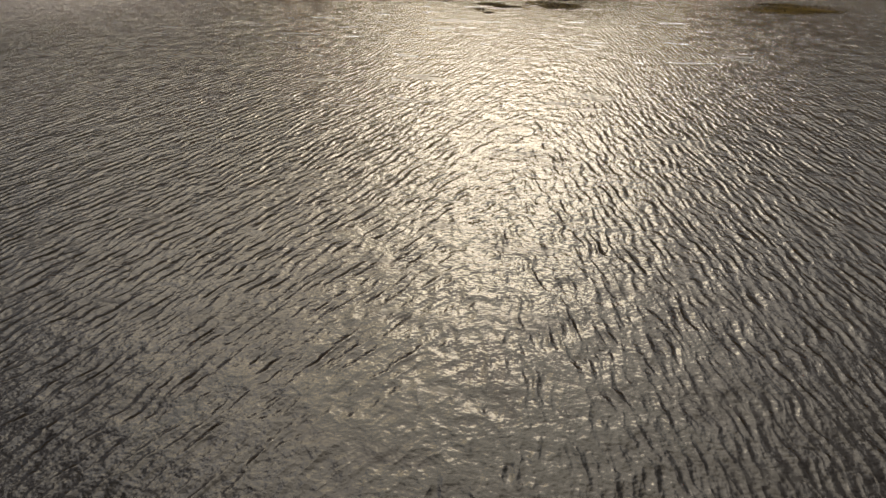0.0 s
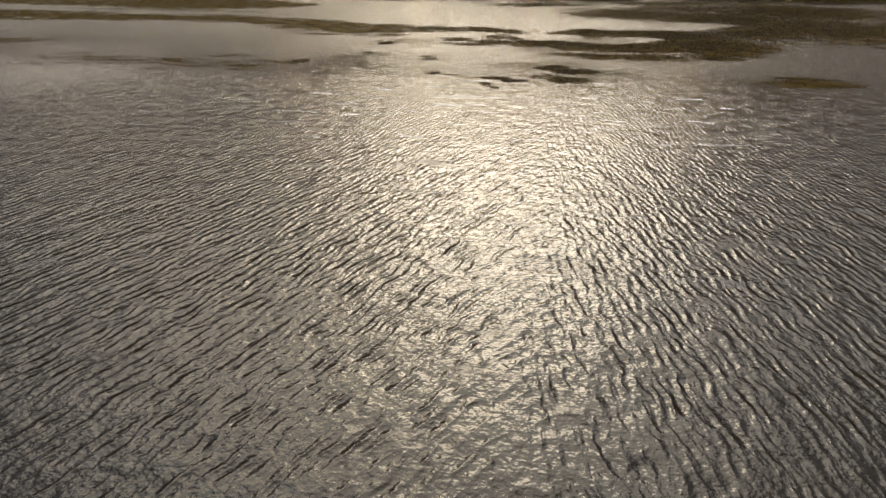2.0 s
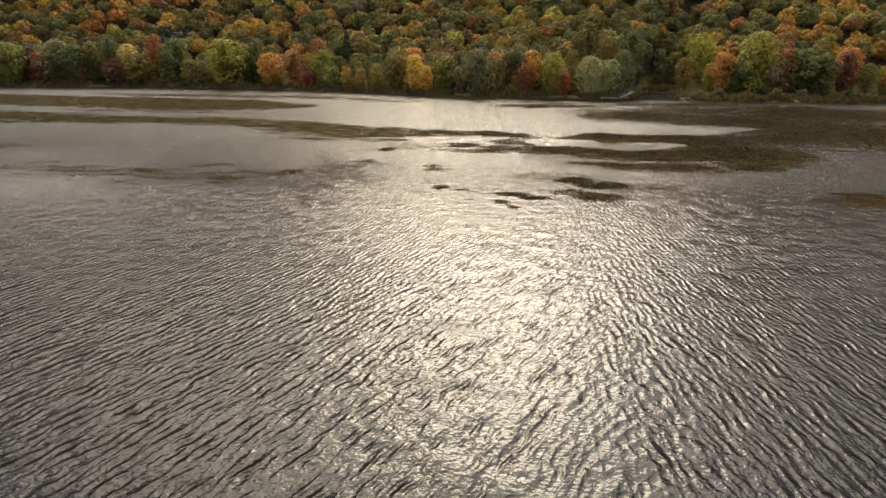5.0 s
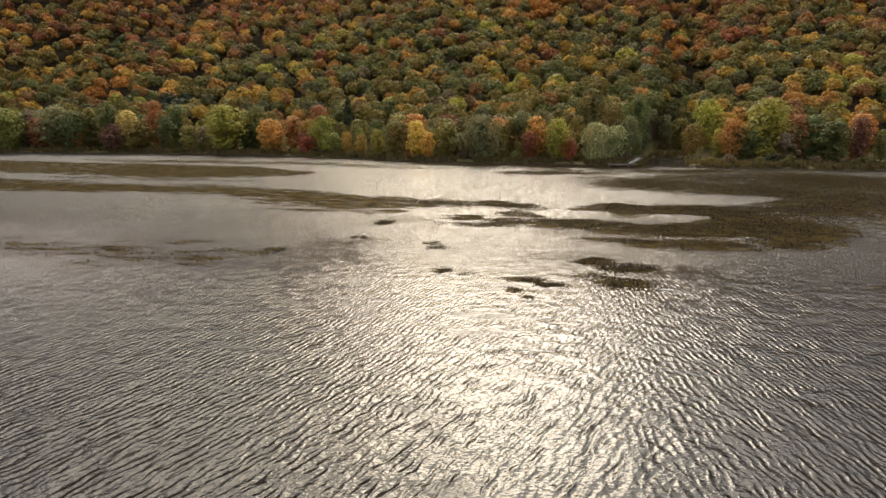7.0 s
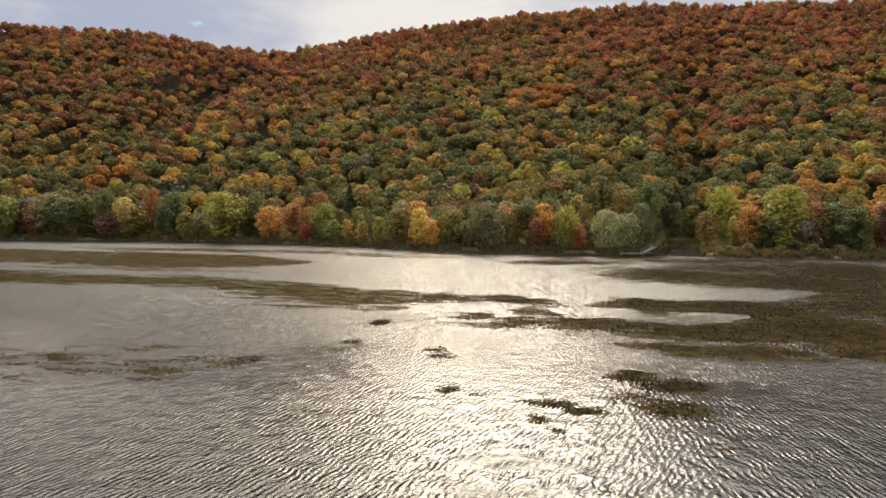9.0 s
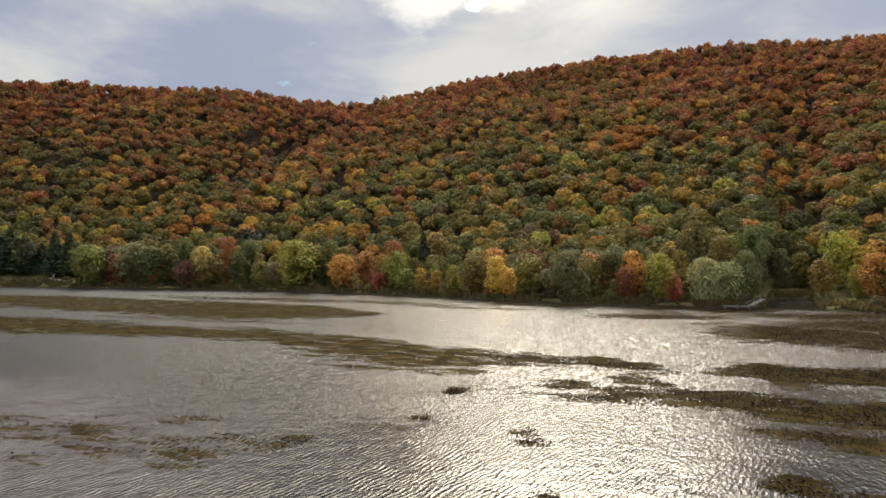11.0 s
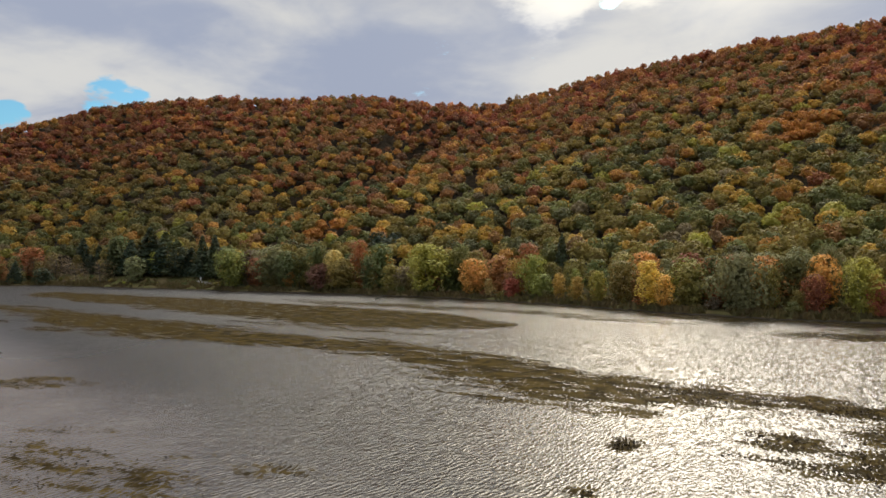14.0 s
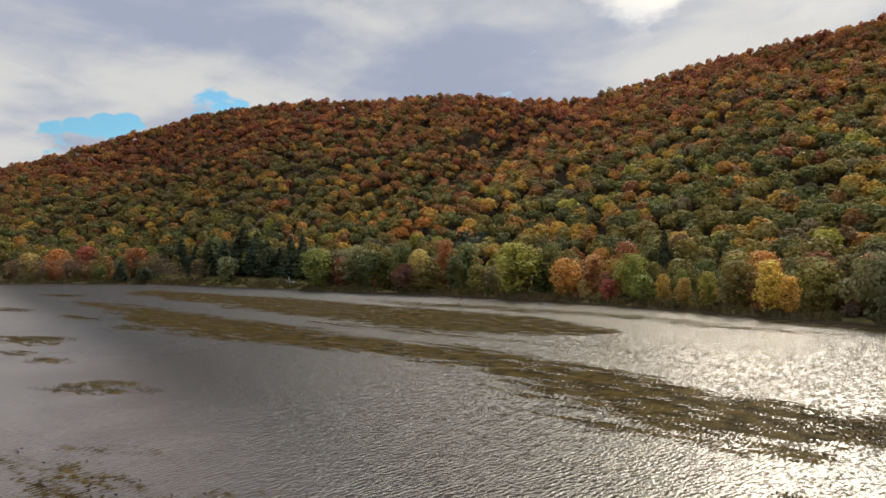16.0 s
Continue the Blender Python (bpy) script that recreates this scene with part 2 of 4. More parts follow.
# wind-ruffled facets on the far water, too fine to be modelled as waves
far_off = g.math("MULTIPLY", g.math("MULTIPLY", g.math("MAXIMUM", fretted, 0.0), g.ramp(g.add("ShaderNodeSeparateXYZ", p).outputs[0], -10, -50, 1.0, 1.6)), g.ramp(g.add("ShaderNodeSeparateXYZ", p).outputs[1], 44, 88))
facet = g.add("ShaderNodeTexNoise", g.vec("MULTIPLY", p, (3.4, 0.95, 1.0)))
facet.inputs["Scale"].default_value, facet.inputs["Detail"].default_value, facet.inputs["Roughness"].default_value = 1.0, 2.0, 0.7
facet_lean = g.vec("MULTIPLY", g.vec("SUBTRACT", facet.outputs["Color"], (0.5, 0.56, 0.5)), g.add("ShaderNodeCombineXYZ", g.math("MULTIPLY", far_off, 0.25), g.math("MULTIPLY", far_off, 0.72), 0.0).outputs[0])
facet_lean = g.vec("ADD", facet_lean, g.add("ShaderNodeCombineXYZ", g.math("MULTIPLY", sheltered, 0.05), g.math("MULTIPLY", sheltered, -0.055), 0.0).outputs[0])
facing = g.vec("NORMALIZE", g.vec("ADD", g.add("ShaderNodeNewGeometry").outputs["Normal"], g.vec("ADD", facet_lean, g.add("ShaderNodeCombineXYZ", lean_x, lean_y, 0.0).outputs[0])))
silt = g.add("ShaderNodeAttribute", attribute_name="silt").outputs["Fac"]
deep_tone = g.mix(g.ramp(g.noise(p, 0.05, 3.0), 0.35, 0.65), (0.006, 0.0048, 0.004), (0.011, 0.009, 0.0075))
# ripples too fine to see blur the far water's mirror
depth_tone = g.mix(silt, deep_tone, g.mix(g.ramp(g.noise(p, 0.09, 5.0), 0.35, 0.65), (0.094, 0.084, 0.082), (0.124, 0.111, 0.107)))
streaks = g.math("MULTIPLY", g.math("SUBTRACT", g.noise(g.vec("MULTIPLY", p, (0.16, 0.55, 1.0)), 1.0, 5.0, 0.62), 0.5), g.ramp(fretted, 0.95, 0.6, 0.0, 2.6))
clean = principled(g, depth_tone, g.math("ADD", g.math("MULTIPLY", g.ramp(fretted, 0.0, 1.0, 0.17, 0.24), g.ramp(rough_sea, 0.13, 0.28, 0.92, 1.0)), g.math("ADD", g.ramp(g.math("ADD", fretted, streaks), 0.05, -0.55, 0.0, 0.15), g.math("MULTIPLY", sheltered, 0.16))), 0.5, 0.0, facing)
for n in g.tree.nodes:
    if n.type == "BSDF_PRINCIPLED":
        n.inputs["IOR"].default_value = 1.333
wisps = g.math("SUBTRACT", g.noise(g.vec("MULTIPLY", p, (0.24, 0.60, 1.0)), 1.0, 5.0, 0.62), 0.5)
pads = g.math("SUBTRACT", g.noise(g.vec("MULTIPLY", p, (5.2, 1.7, 1.0)), 1.0, 2.0, 0.6), 0.5)
loose = g.math("MINIMUM", g.math("MULTIPLY", weed_here, 2.6), 1.0)
cover = g.math("ADD", weed_here, g.math("MULTIPLY", loose, g.math("ADD", g.math("MULTIPLY", wisps, 2.9), g.math("MULTIPLY", pads, 3.0))))
mat_mask = g.ramp(cover, 0.42, 0.58)
weed_tone = g.mix(g.ramp(g.noise(p, 0.45, 6.0, 0.68), 0.38, 0.62), (0.022, 0.016, 0.007), (0.062, 0.044, 0.014))
wb = g.add("ShaderNodeBump", 1.0, 0.06)
g.set(wb.inputs["Height"], g.noise(p, 3.0, 4.0))
mats = principled(g, weed_tone, 0.85, 0.0, 0.0, wb.outputs[0])
s = g.add("ShaderNodeMixShader", g.math("MULTIPLY", mat_mask, 0.96), clean, mats)
g.set(out.inputs[0], s.outputs[0])


# ---- shared numbers of the land ----
HERE = (-5.0, 12.0)                    # the middle of the open water
RNG = np.random.default_rng(7)
LATTICE = RNG.random((128, 128))


def soft(v, lo, hi):
    t = np.clip((v - lo) / (hi - lo), 0, 1)
    return t * t * (3 - 2 * t)


def lumps(x, y, size):
    """Smooth random field between 0 and 1 with features of that size."""
    x, y = np.asarray(x, float) / size, np.asarray(y, float) / size
    i, j = np.floor(x).astype(int), np.floor(y).astype(int)
    u, v = x - i, y - j
    u, v = u * u * (3 - 2 * u), v * v * (3 - 2 * v)
    at = lambda a, b: LATTICE[a % 128, b % 128]
    return (at(i, j) * (1 - u) + at(i + 1, j) * u) * (1 - v) + (at(i, j + 1) * (1 - u) + at(i + 1, j + 1) * u) * v


def clouds(x, y, size, steps=3):
    return sum(lumps(x + 17.3 * k, y - 9.1 * k, size / 2 ** k) / 2 ** k for k in range(steps)) / sum(1 / 2 ** k for k in range(steps))


# bearing from HERE (degrees, right of +y), distance of the shore
SHORE = [(-180, 300), (-110, 345), (-80, 345), (-72, 337), (-68.7, 331), (-65.2, 319), (-62, 306), (-56, 271), (-49, 240), (-44.5, 227), (-37.4, 209),
         (-28.5, 189), (-20, 169), (-13, 157), (-5.3, 151), (0, 152), (6, 152), (7.9, 155), (8.4, 186), (11.2, 188), (11.9, 157), (14.7, 154), (22, 161),
         (25, 166), (40, 200), (70, 290), (110, 320), (180, 300)]
# bearing, distance of the ridge, its rise above the eye in degrees
RIDGE = [(-180, 900, 3), (-110, 800, 3.5), (-90, 690, 4.2), (-80, 630, 5.2), (-73.5, 594, 6.34), (-70, 580, 7.5), (-66.1, 565, 9.15), (-62, 548, 10.55), (-57.5, 523, 11.56),
         (-53.5, 496, 12.28), (-48.2, 477, 13.05), (-43.5, 465, 13.48), (-38.5, 455, 13.7), (-36, 450, 13.62), (-34, 446, 13.33), (-31.3, 446, 13.08),
         (-29, 447, 12.97), (-26.6, 448, 13.1), (-24, 450, 13.62), (-21.3, 453, 14.16), (-19, 455, 14.78), (-16.6, 453, 15.22), (-14.2, 450, 15.6), (-11.6, 453, 15.9),
         (-9.3, 455, 16.15), (-7, 458, 16.37), (-4, 461, 16.47), (0.8, 461, 16.5), (5, 461, 16.42), (8, 460, 16.3), (12, 461, 15.9), (15.5, 463, 15.65),
         (22, 468, 14.9), (30, 475, 13.5), (50, 520, 10), (90, 700, 5), (180, 900, 3)]


def polar(x, y):
    x, y = np.asarray(x, float) - HERE[0], np.asarray(y, float) - HERE[1]
    return np.degrees(np.arctan2(x, y)), np.hypot(x, y)


def shore(a):
    return np.interp(a, [p[0] for p in SHORE], [p[1] for p in SHORE]) + (lumps(a * 3.1, a * 0 + 3, 1.0) - 0.5) * 3.0


def ridge(a):
    k = [p[0] for p in RIDGE]
    return np.interp(a, k, [p[1] for p in RIDGE]), np.interp(a, k, [p[2] for p in RIDGE])


def rise(a, r):
    """How far up the hill a place lies: 0 at its foot, 1 on the ridge."""
    foot = shore(a) + 20
    return (r - foot) / (ridge(a)[0] - foot)


def land(x, y):
    """Height of the ground."""
    a, r = polar(x, y)
    d = r - shore(a)
    top, lift = ridge(a)
    peak = np.tan(np.radians(lift)) * top + 12.7 - 6.8
    s = rise(a, r)
    up = np.clip(s, 0, None) ** 1.22
    g = np.where(s > 1, 1 - 0.35 * soft(s, 1.0, 2.6) , up)
    g = np.where((s > 0.85) & (s <= 1), up - 0.5 * (s - 0.85) ** 2 * 1.2 + 0.0135 * soft(s, 0.85, 1.0), g)
    z = peak * g
    z += np.clip(s, 0, 1) * np.clip(1.25 - s, 0, 1) * (clouds(x, y, 70) - 0.5) * 26
    line = -29.0 - 15.0 * (1 - s)
    z -= 12.0 * np.exp(-((a - line) / 2.6) ** 2) * soft(s, 0.25, 0.55) * (1 - soft(s, 0.72, 0.93))
    bank = 0.12 + 0.42 * soft(d, 0.0, 1.5) + 0.05 * np.clip(d, 0, 25) + 0.5 * (lumps(x, y, 6) - 0.5) * soft(d, 1, 6)
    bank = bank + 2.8 * soft(d, 2, 17) * soft(a, -63, -60) * (1 - soft(a, -51, -48))
    bed = 0.12 + 0.16 * np.clip(d, -14, 0)
    return np.where(d < 0, bed, bank + np.clip(z, 0, None))


def place(a, d):
    """The spot at that bearing, d metres behind the shore."""
    r = float(shore(np.array(a))) + d
    x, y = HERE[0] + r * math.sin(radians(a)), HERE[1] + r * math.cos(radians(a))
    return x, y, float(land(np.array(x), np.array(y)))


# ---- mesh helpers ----
def mesh_of(name, verts, faces, mat, smooth=False, tone=None, points=None):
    """A mesh from arrays of corners and of equal-sided faces; tone: a colour a face; points: named values a corner."""
    verts, faces = np.asarray(verts, np.float32), np.asarray(faces, np.int32)
    me = bpy.data.meshes.new(name)
    n, k = faces.shape
    me.vertices.add(len(verts))
    me.vertices.foreach_set("co", verts.ravel())
    me.loops.add(n * k)
    me.loops.foreach_set("vertex_index", faces.ravel())
    me.polygons.add(n)
    me.polygons.foreach_set("loop_start", np.arange(0, n * k, k, dtype=np.int32))
    me.polygons.foreach_set("use_smooth", np.full(n, smooth))
    if tone is not None:
        at = me.attributes.new("tone", "FLOAT_COLOR", "FACE")
        at.data.foreach_set("color", np.concatenate([tone, np.ones((n, 1))], 1).astype(np.float32).ravel())
    for key, value in (points or {}).items():
        me.attributes.new(key, "FLOAT", "POINT").data.foreach_set("value", np.asarray(value, np.float32))
    me.materials.append(mat)
    me.update(calc_edges=True)
    me.validate()
    return me


def part(name, me, parent, label=""):
    ob = new(name, me)
    ob.parent = parent
    return tagged(ob, label)


def boxes(sizes):
    """Corners and faces of boxes with bevelled look: rows of centre, size and turn about z."""
    vs, fs = [], []
    for (cx, cy, cz), (sx, sy, sz), m in sizes:
        k = len(vs)
        for dz in (-0.5, 0.5):
            for dx, dy in ((-0.5, -0.5), (0.5, -0.5), (0.5, 0.5), (-0.5, 0.5)):
                vs.append(tuple(m @ Vector((cx + dx * sx, cy + dy * sy, cz + dz * sz))))
        fs += [[k + i for i in q] for q in ((3, 2, 1, 0), (4, 5, 6, 7), (0, 1, 5, 4), (1, 2, 6, 5), (2, 3, 7, 6), (3, 0, 4, 7))]
    return vs, fs


def tube(path, radii, sides=7):
    """Corners and four-sided faces of a bent tapering tube."""
    vs, fs = [], []
    for (x, y, z), r in zip(path, radii):
        for i in range(sides):
            t = 2 * math.pi * i / sides
            vs.append((x + r * math.cos(t), y + r * math.sin(t), z))
    for j in range(len(path) - 1):
        for i in range(sides):
            a, b = j * sides + i, j * sides + (i + 1) % sides
            fs.append((a, b, b + sides, a + sides))
    return vs, fs


def flakes(rng, centres, normals, size, long=1.0, jitter=0.6):
    """One leaf-clump triangle at every centre, turned roughly to its normal."""
    n = len(centres)
    nn = normals + rng.normal(0, jitter, (n, 3))
    nn /= np.linalg.norm(nn, axis=1)[:, None] + 1e-9
    ref = rng.normal(0, 1, (n, 3))
    u = np.cross(nn, ref)
    u /= np.linalg.norm(u, axis=1)[:, None] + 1e-9
    v = np.cross(nn, u)
    s = size * rng.uniform(0.6, 1.35, (n, 1))
    a = centres + u * s
    b = centres - u * s * rng.uniform(0.3, 0.8, (n, 1)) + v * s * rng.uniform(0.5, 1.0, (n, 1))
    c = centres - u * s * rng.uniform(0.3, 0.8, (n, 1)) - v * s * rng.uniform(0.5, 1.0, (n, 1))
    out = np.stack([a, b, c], 1)
    if long != 1.0:
        out[:, :, 2] = centres[:, None, 2] + (out[:, :, 2] - centres[:, None, 2]) * long
    return out.reshape(-1, 3)


def crown(rng, n, heads, size=0.16, tall=1.0, jitter=0.3):
    """A domed crown about one metre in radius: leafy heads set over an umbrella, open and dark beneath. Triangles, three corners each."""
    i = np.arange(heads) + 0.5
    t = i * 2.39996 + rng.uniform(-0.35, 0.35, heads)
    e = 1 - 1.5 * i / heads + rng.uniform(-0.08, 0.08, heads)         # sine of the head's height angle
    flat = np.sqrt(np.clip(1 - e ** 2, 0, 1))
    k = rng.uniform(0.56, 0.74, heads)
    cs = np.stack([k * flat * np.cos(t), k * flat * np.sin(t), k * e * 0.86 * tall], 1)
    rs = rng.uniform(0.24, 0.40, heads)
    cs, rs = np.concatenate([cs, [(0, 0, 0.02)]]), np.concatenate([rs, [0.58]])
    pick = rng.choice(len(cs), n * 4, p=rs ** 2 / (rs ** 2).sum())
    w = rng.normal(0, 1, (n * 4, 3))
    w /= np.linalg.norm(w, axis=1)[:, None]
    pts = cs[pick] + w * rs[pick, None] * rng.uniform(0.84, 1.08, (n * 4, 1))
    deep = np.min(np.linalg.norm(pts[:, None] - cs[None], axis=2) - rs[None] * 0.83, axis=1)
    keep = (deep > 0) & (w[:, 2] > -0.25)
    pts, w = pts[keep][:n], w[keep][:n]
    tri = flakes(rng, pts, w + np.array([0, 0, 0.25]), size, 1.0, jitter)
    ico = bmesh.new()
    bmesh.ops.create_icosphere(ico, subdivisions=1, radius=1)
    base = np.array([[v.co[:] for v in f.verts] for f in ico.faces]).reshape(-1, 3)
    ico.free()
    return np.concatenate([tri, base * np.array([0.60, 0.60, 0.45 * tall]) + np.array([0, 0, -0.02])])


def full_crown(rng, n, heads, wide, low, size, widest=0.45, jitter=0.35, droop=1.0, fill=0.16):
    """A crown of unit height: leafy boughs of uneven size on limbs round the stem, broadest part-way up, ragged at the top, with gaps between the boughs."""
    cs, rs = [], []
    lobes = [(rng.uniform(0, 6.283), rng.uniform(0.72, 1.2)) for _ in range(5)]
    for k in range(heads):
        f = (k + rng.random()) / heads
        z = low + (1 - low) * f ** 0.9
        body = math.sin(math.pi * 0.5 * f / widest) if f < widest else math.cos(math.pi * 0.5 * ((f - widest) / (1 - widest)) ** 1.25)
        t = k * 2.39996 + rng.uniform(-0.6, 0.6)
        side = sum(s * max(0.0, math.cos(t - a)) ** 3 for a, s in lobes) / 1.6
        r = rng.uniform(0.085, 0.165) * (wide / 0.36) ** 0.55
        reach = max(0.0, wide * (0.25 + 0.75 * body) * min(1.25, 0.62 + 0.5 * side) - r * 0.7) * rng.uniform(0.55, 1.0)
        cs.append((reach * math.cos(t), reach * math.sin(t), min(z, 1.0 - 0.7 * r)))
        rs.append(r)
    cs, rs = np.array(cs), np.array(rs)
    pick = rng.choice(len(cs), n * 4, p=rs ** 2 / (rs ** 2).sum())
    w = rng.normal(0, 1, (n * 4, 3))
    w /= np.linalg.norm(w, axis=1)[:, None]
    squash = np.array([1.12, 1.12, 0.82])
    pts = cs[pick] + w * squash * rs[pick, None] * rng.uniform(0.7, 1.14, (n * 4, 1))
    deep = np.min(np.linalg.norm((pts[:, None] - cs[None]) / squash, axis=2) - rs[None] * 0.72, axis=1)
    keep = (deep > 0) & (pts[:, 2] > 0.015) & (w[:, 2] > -0.75)
    pts, w = pts[keep][:n], w[keep][:n]
    tri = flakes(rng, pts, w + np.array([0, 0, 0.45]), size, droop, jitter)
    m = int(n * fill)
    ins = cs[rng.integers(len(cs), size=m)] * np.stack([rng.uniform(0.1, 0.8, m)] * 2 + [rng.uniform(0.8, 1.0, m)], 1)
    inner = flakes(rng, ins, rng.normal(0, 1, (m, 3)), size * 2.2, droop, 0.8)
    inner[:, 2] = np.maximum(inner[:, 2], 0.01)
    return np.concatenate([tri, inner])


def tris(v):
    return np.arange(len(v)).reshape(-1, 3)


# ---- the lake ----
# patches of water weed: x, y, half length, half width, turn, density
TUFTS = [
    (-21.2, 68.3, 1.3, 1.9, 14, 1.0), (-12.7, 58.0, 1.5, 1.4, 13, 0.6), (-12.2, 55.6, 2.0, 1.2, 13, 0.72), (-9.0, 46.3, 1.0, 1.0, 13, 1.0),
    (-7.0, 45.8, 1.3, 0.5, 13, 0.6), (-2.0, 45.0, 2.0, 0.9, 13, 1.0), (0.3, 44.0, 1.6, 0.9, 13, 1.0), (-2.5, 41.8, 0.8, 1.0, 13, 0.8),
    (-1.4, 39.9, 0.8, 0.9, 13, 0.7), (3.1, 52.6, 2.1, 1.6, 13, 1.0), (6.1, 51.0, 3.2, 2.0, 13, 1.0), (3.5, 47.0, 2.2, 1.5, 13, 0.7),
    (5.8, 45.5, 2.7, 1.8, 13, 0.9), (-27.1, 50.5, 1.9, 1.6, 13, 0.55), (-21.0, 58.9, 1.1, 1.4, 14, 0.7)]
FAINT = [
    (6.5, 41.6, 4.5, 3.2, 13, 0.30), (8.0, 50.6, 4.7, 2.6, 13, 0.33), (-38.3, 53.1, 2.3, 1.9, 13, 0.46),
    (-43.5, 46.3, 8.0, 3.4, 13, 0.54), (-40.8, 41.5, 2.5, 1.8, 13, 0.45), (-42.5, 52.1, 6.1, 3.0, 13, 0.23), (-32.6, 48.0, 7.5, 3.0, 13, 0.45), (-56.5, 50.5, 4.5, 1.2, 25, 0.40), (-76.2, 57.3, 6.5, 2.2, 25, 0.63),
    (-31.4, 73.1, 1.5, 1.8, 40, 0.33), (-42.1, 72.5, 3.0, 2.6, 40, 0.26), (30.5, 50.0, 5.5, 3.6, 13, 0.95), (-53, 43.0, 10, 1.8, 13, 0.36), (-48, 49, 9, 1.0, 10, 0.38), (-36, 45.5, 8, 1.0, 10, 0.6), (-37.8, 52.6, 2.4, 1.3, 20, 0.59), (-37, 54, 11, 2.5, 10, 0.23), (-20, 55, 8, 2, 8, 0.30), (-45, 46, 19, 2.6, -3, 0.46)]
NEAR_MATS = [
    (2.0, 73.5, 7.0, 4.2, 0, 1.4), (12, 71, 10, 4.5, 6, 1.4), (23.8, 76.4, 9.5, 10.4, 14, 1.4), (8, 88, 7, 6.5, 10, 1.4), (20, 88, 10, 7, 10, 1.4),
    (-9.3, 69.4, 6.0, 1.6, 0, 0.92), (-13, 75, 3.2, 2.8, 10, 0.94), (-8.5, 86, 8, 4.2, -10, 0.90), (-20, 86, 7, 4, -5, 0.92), (-5, 79, 5, 3, 0, 0.82),
    (-6.5, 73, 4.5, 3, 5, 0.94), (31.7, 90.7, 8.5, 8.9, 14, 0.9), (8.1, 62.9, 3.0, 2.3, 13, 0.92), (5.3, 63.6, 3.6, 1.4, 13, 0.80), (14.3, 63.6, 6.0, 2.8, 13, 0.90),
    (22.3, 64.8, 4.4, 3.4, 13, 0.90), (14, 122, 13, 15, 0, 0.96), (32.5, 115.8, 17.6, 14.9, 14, 0.9), (28.5, 136.8, 16.8, 11.6, 14, 0.7), (5.7, 159.0, 16.6, 6.2, 14, 0.90),
    (-4, 140, 16, 5, 5, 0.80), (46, 100, 22, 20, 14, 0.9), (50, 134, 22, 20, 14, 0.9), (24, 151, 22, 7, 8, 0.75)]
BAND = [(-226, 105, 12, 5, 0, 0.8), (-149, 82, 9, 2.2, 0, 0.85), (-135, 88, 7, 2.5, 0, 0.85), (-180.7, 79.6, 9, 3.0, 0, 0.8), (-122.8, 81.6, 8, 2.5, 0, 0.7),
        (-36, 76, 7, 2.2, -8, 0.5), (-44, 80, 8, 2.0, -5, 0.45)]
FAR_BAND = [
    (-119.7, 64.2, 9, 3.5, 10, 0.9), (-96.9, 60.5, 4, 2.0, 10, 0.7), (-78.1, 58.7, 4, 3, 20, 0.7), (-105.8, 60.2, 5, 2, 10, 0.6), (-4.6, 146.6, 9, 4, 5, 0.5),
    (-85, 107, 32, 2.5, 2, 0.5), (-75, 152, 36, 5, -4, 0.6), (-30, 157, 16, 4, -6, 0.6), (-105, 150, 36, 6, -2, 0.65), (-45, 146, 22, 3.5, -3, 0.55)]
# the two long belts of weed: along x, the near edge and the far edge
BELTS = [([-205, -180, -160, -146, -125, -105, -90, -76, -60, -50, -40, -31, -24, -19], [97, 95, 94, 89, 82, 83, 86, 89, 88.5, 86, 83, 79, 79.5, 83],
          [98, 100, 100, 99.5, 99, 98.5, 98, 98, 98, 97, 95, 92, 89.5, 86], 0.95),
         ([-240, -210, -180, -160, -135, -112, -95, -80, -66, -55], [130, 122, 119, 119, 113, 111, 109, 113, 117, 124],
          [134, 137, 140, 141, 141, 140, 139, 138, 133, 127], 0.92)]
POOLS = [(-3.5, 93.5, 6.5, 1.5, 0, 1.0), (2.3, 81.2, 4.7, 3.6, 14, 1.0), (14.3, 80.0, 4.8, 2.3, 14, 1.0), (19.1, 99.8, 13.0, 3.6, 14, 1.0)]


def blots(x, y, rows):
    """The densest of the patches at each place, with ragged edges."""
    x, y = np.asarray(x, float), np.asarray(y, float)
    dense = np.zeros_like(x)
    wx, wy = clouds(x + 31, y, 9.0) - 0.5, clouds(x, y + 57, 9.0) - 0.5
    for cx, cy, a, b, turn, s in rows:
        c, k = math.cos(radians(turn)), math.sin(radians(turn))
        e = min(10.0, 1.6 * min(a, b))
        dx, dy = x - cx + e * wx, y - cy + e * wy
        u, v = (dx * c + dy * k) / a, (-dx * k + dy * c) / b
        dense = np.maximum(dense, s * (1 - soft(np.hypot(u, v), 0.25, 1.5)))
    return dense


def belts(x, y):
    x, y = np.asarray(x, float), np.asarray(y, float)
    dense = np.zeros_like(x)
    wob = 9.0 * (clouds(x * 0.55, y * 1.3, 9.0) - 0.5) + 7.0 * (clouds(x * 0.45, y * 1.4, 3.0) - 0.5)
    for along, near, far, s in BELTS:
        lo, hi = np.interp(x, along, near) + wob, np.interp(x, along, far) + 0.7 * wob
        ends = soft(x, along[0], along[0] + 15) * (1 - soft(x, along[-1] - 3, along[-1]))
        dense = np.maximum(dense, s * ends * soft(y - lo, -6.5, 4.0) * (1 - soft(y - hi, -3.5, 5.0)))
    return dense


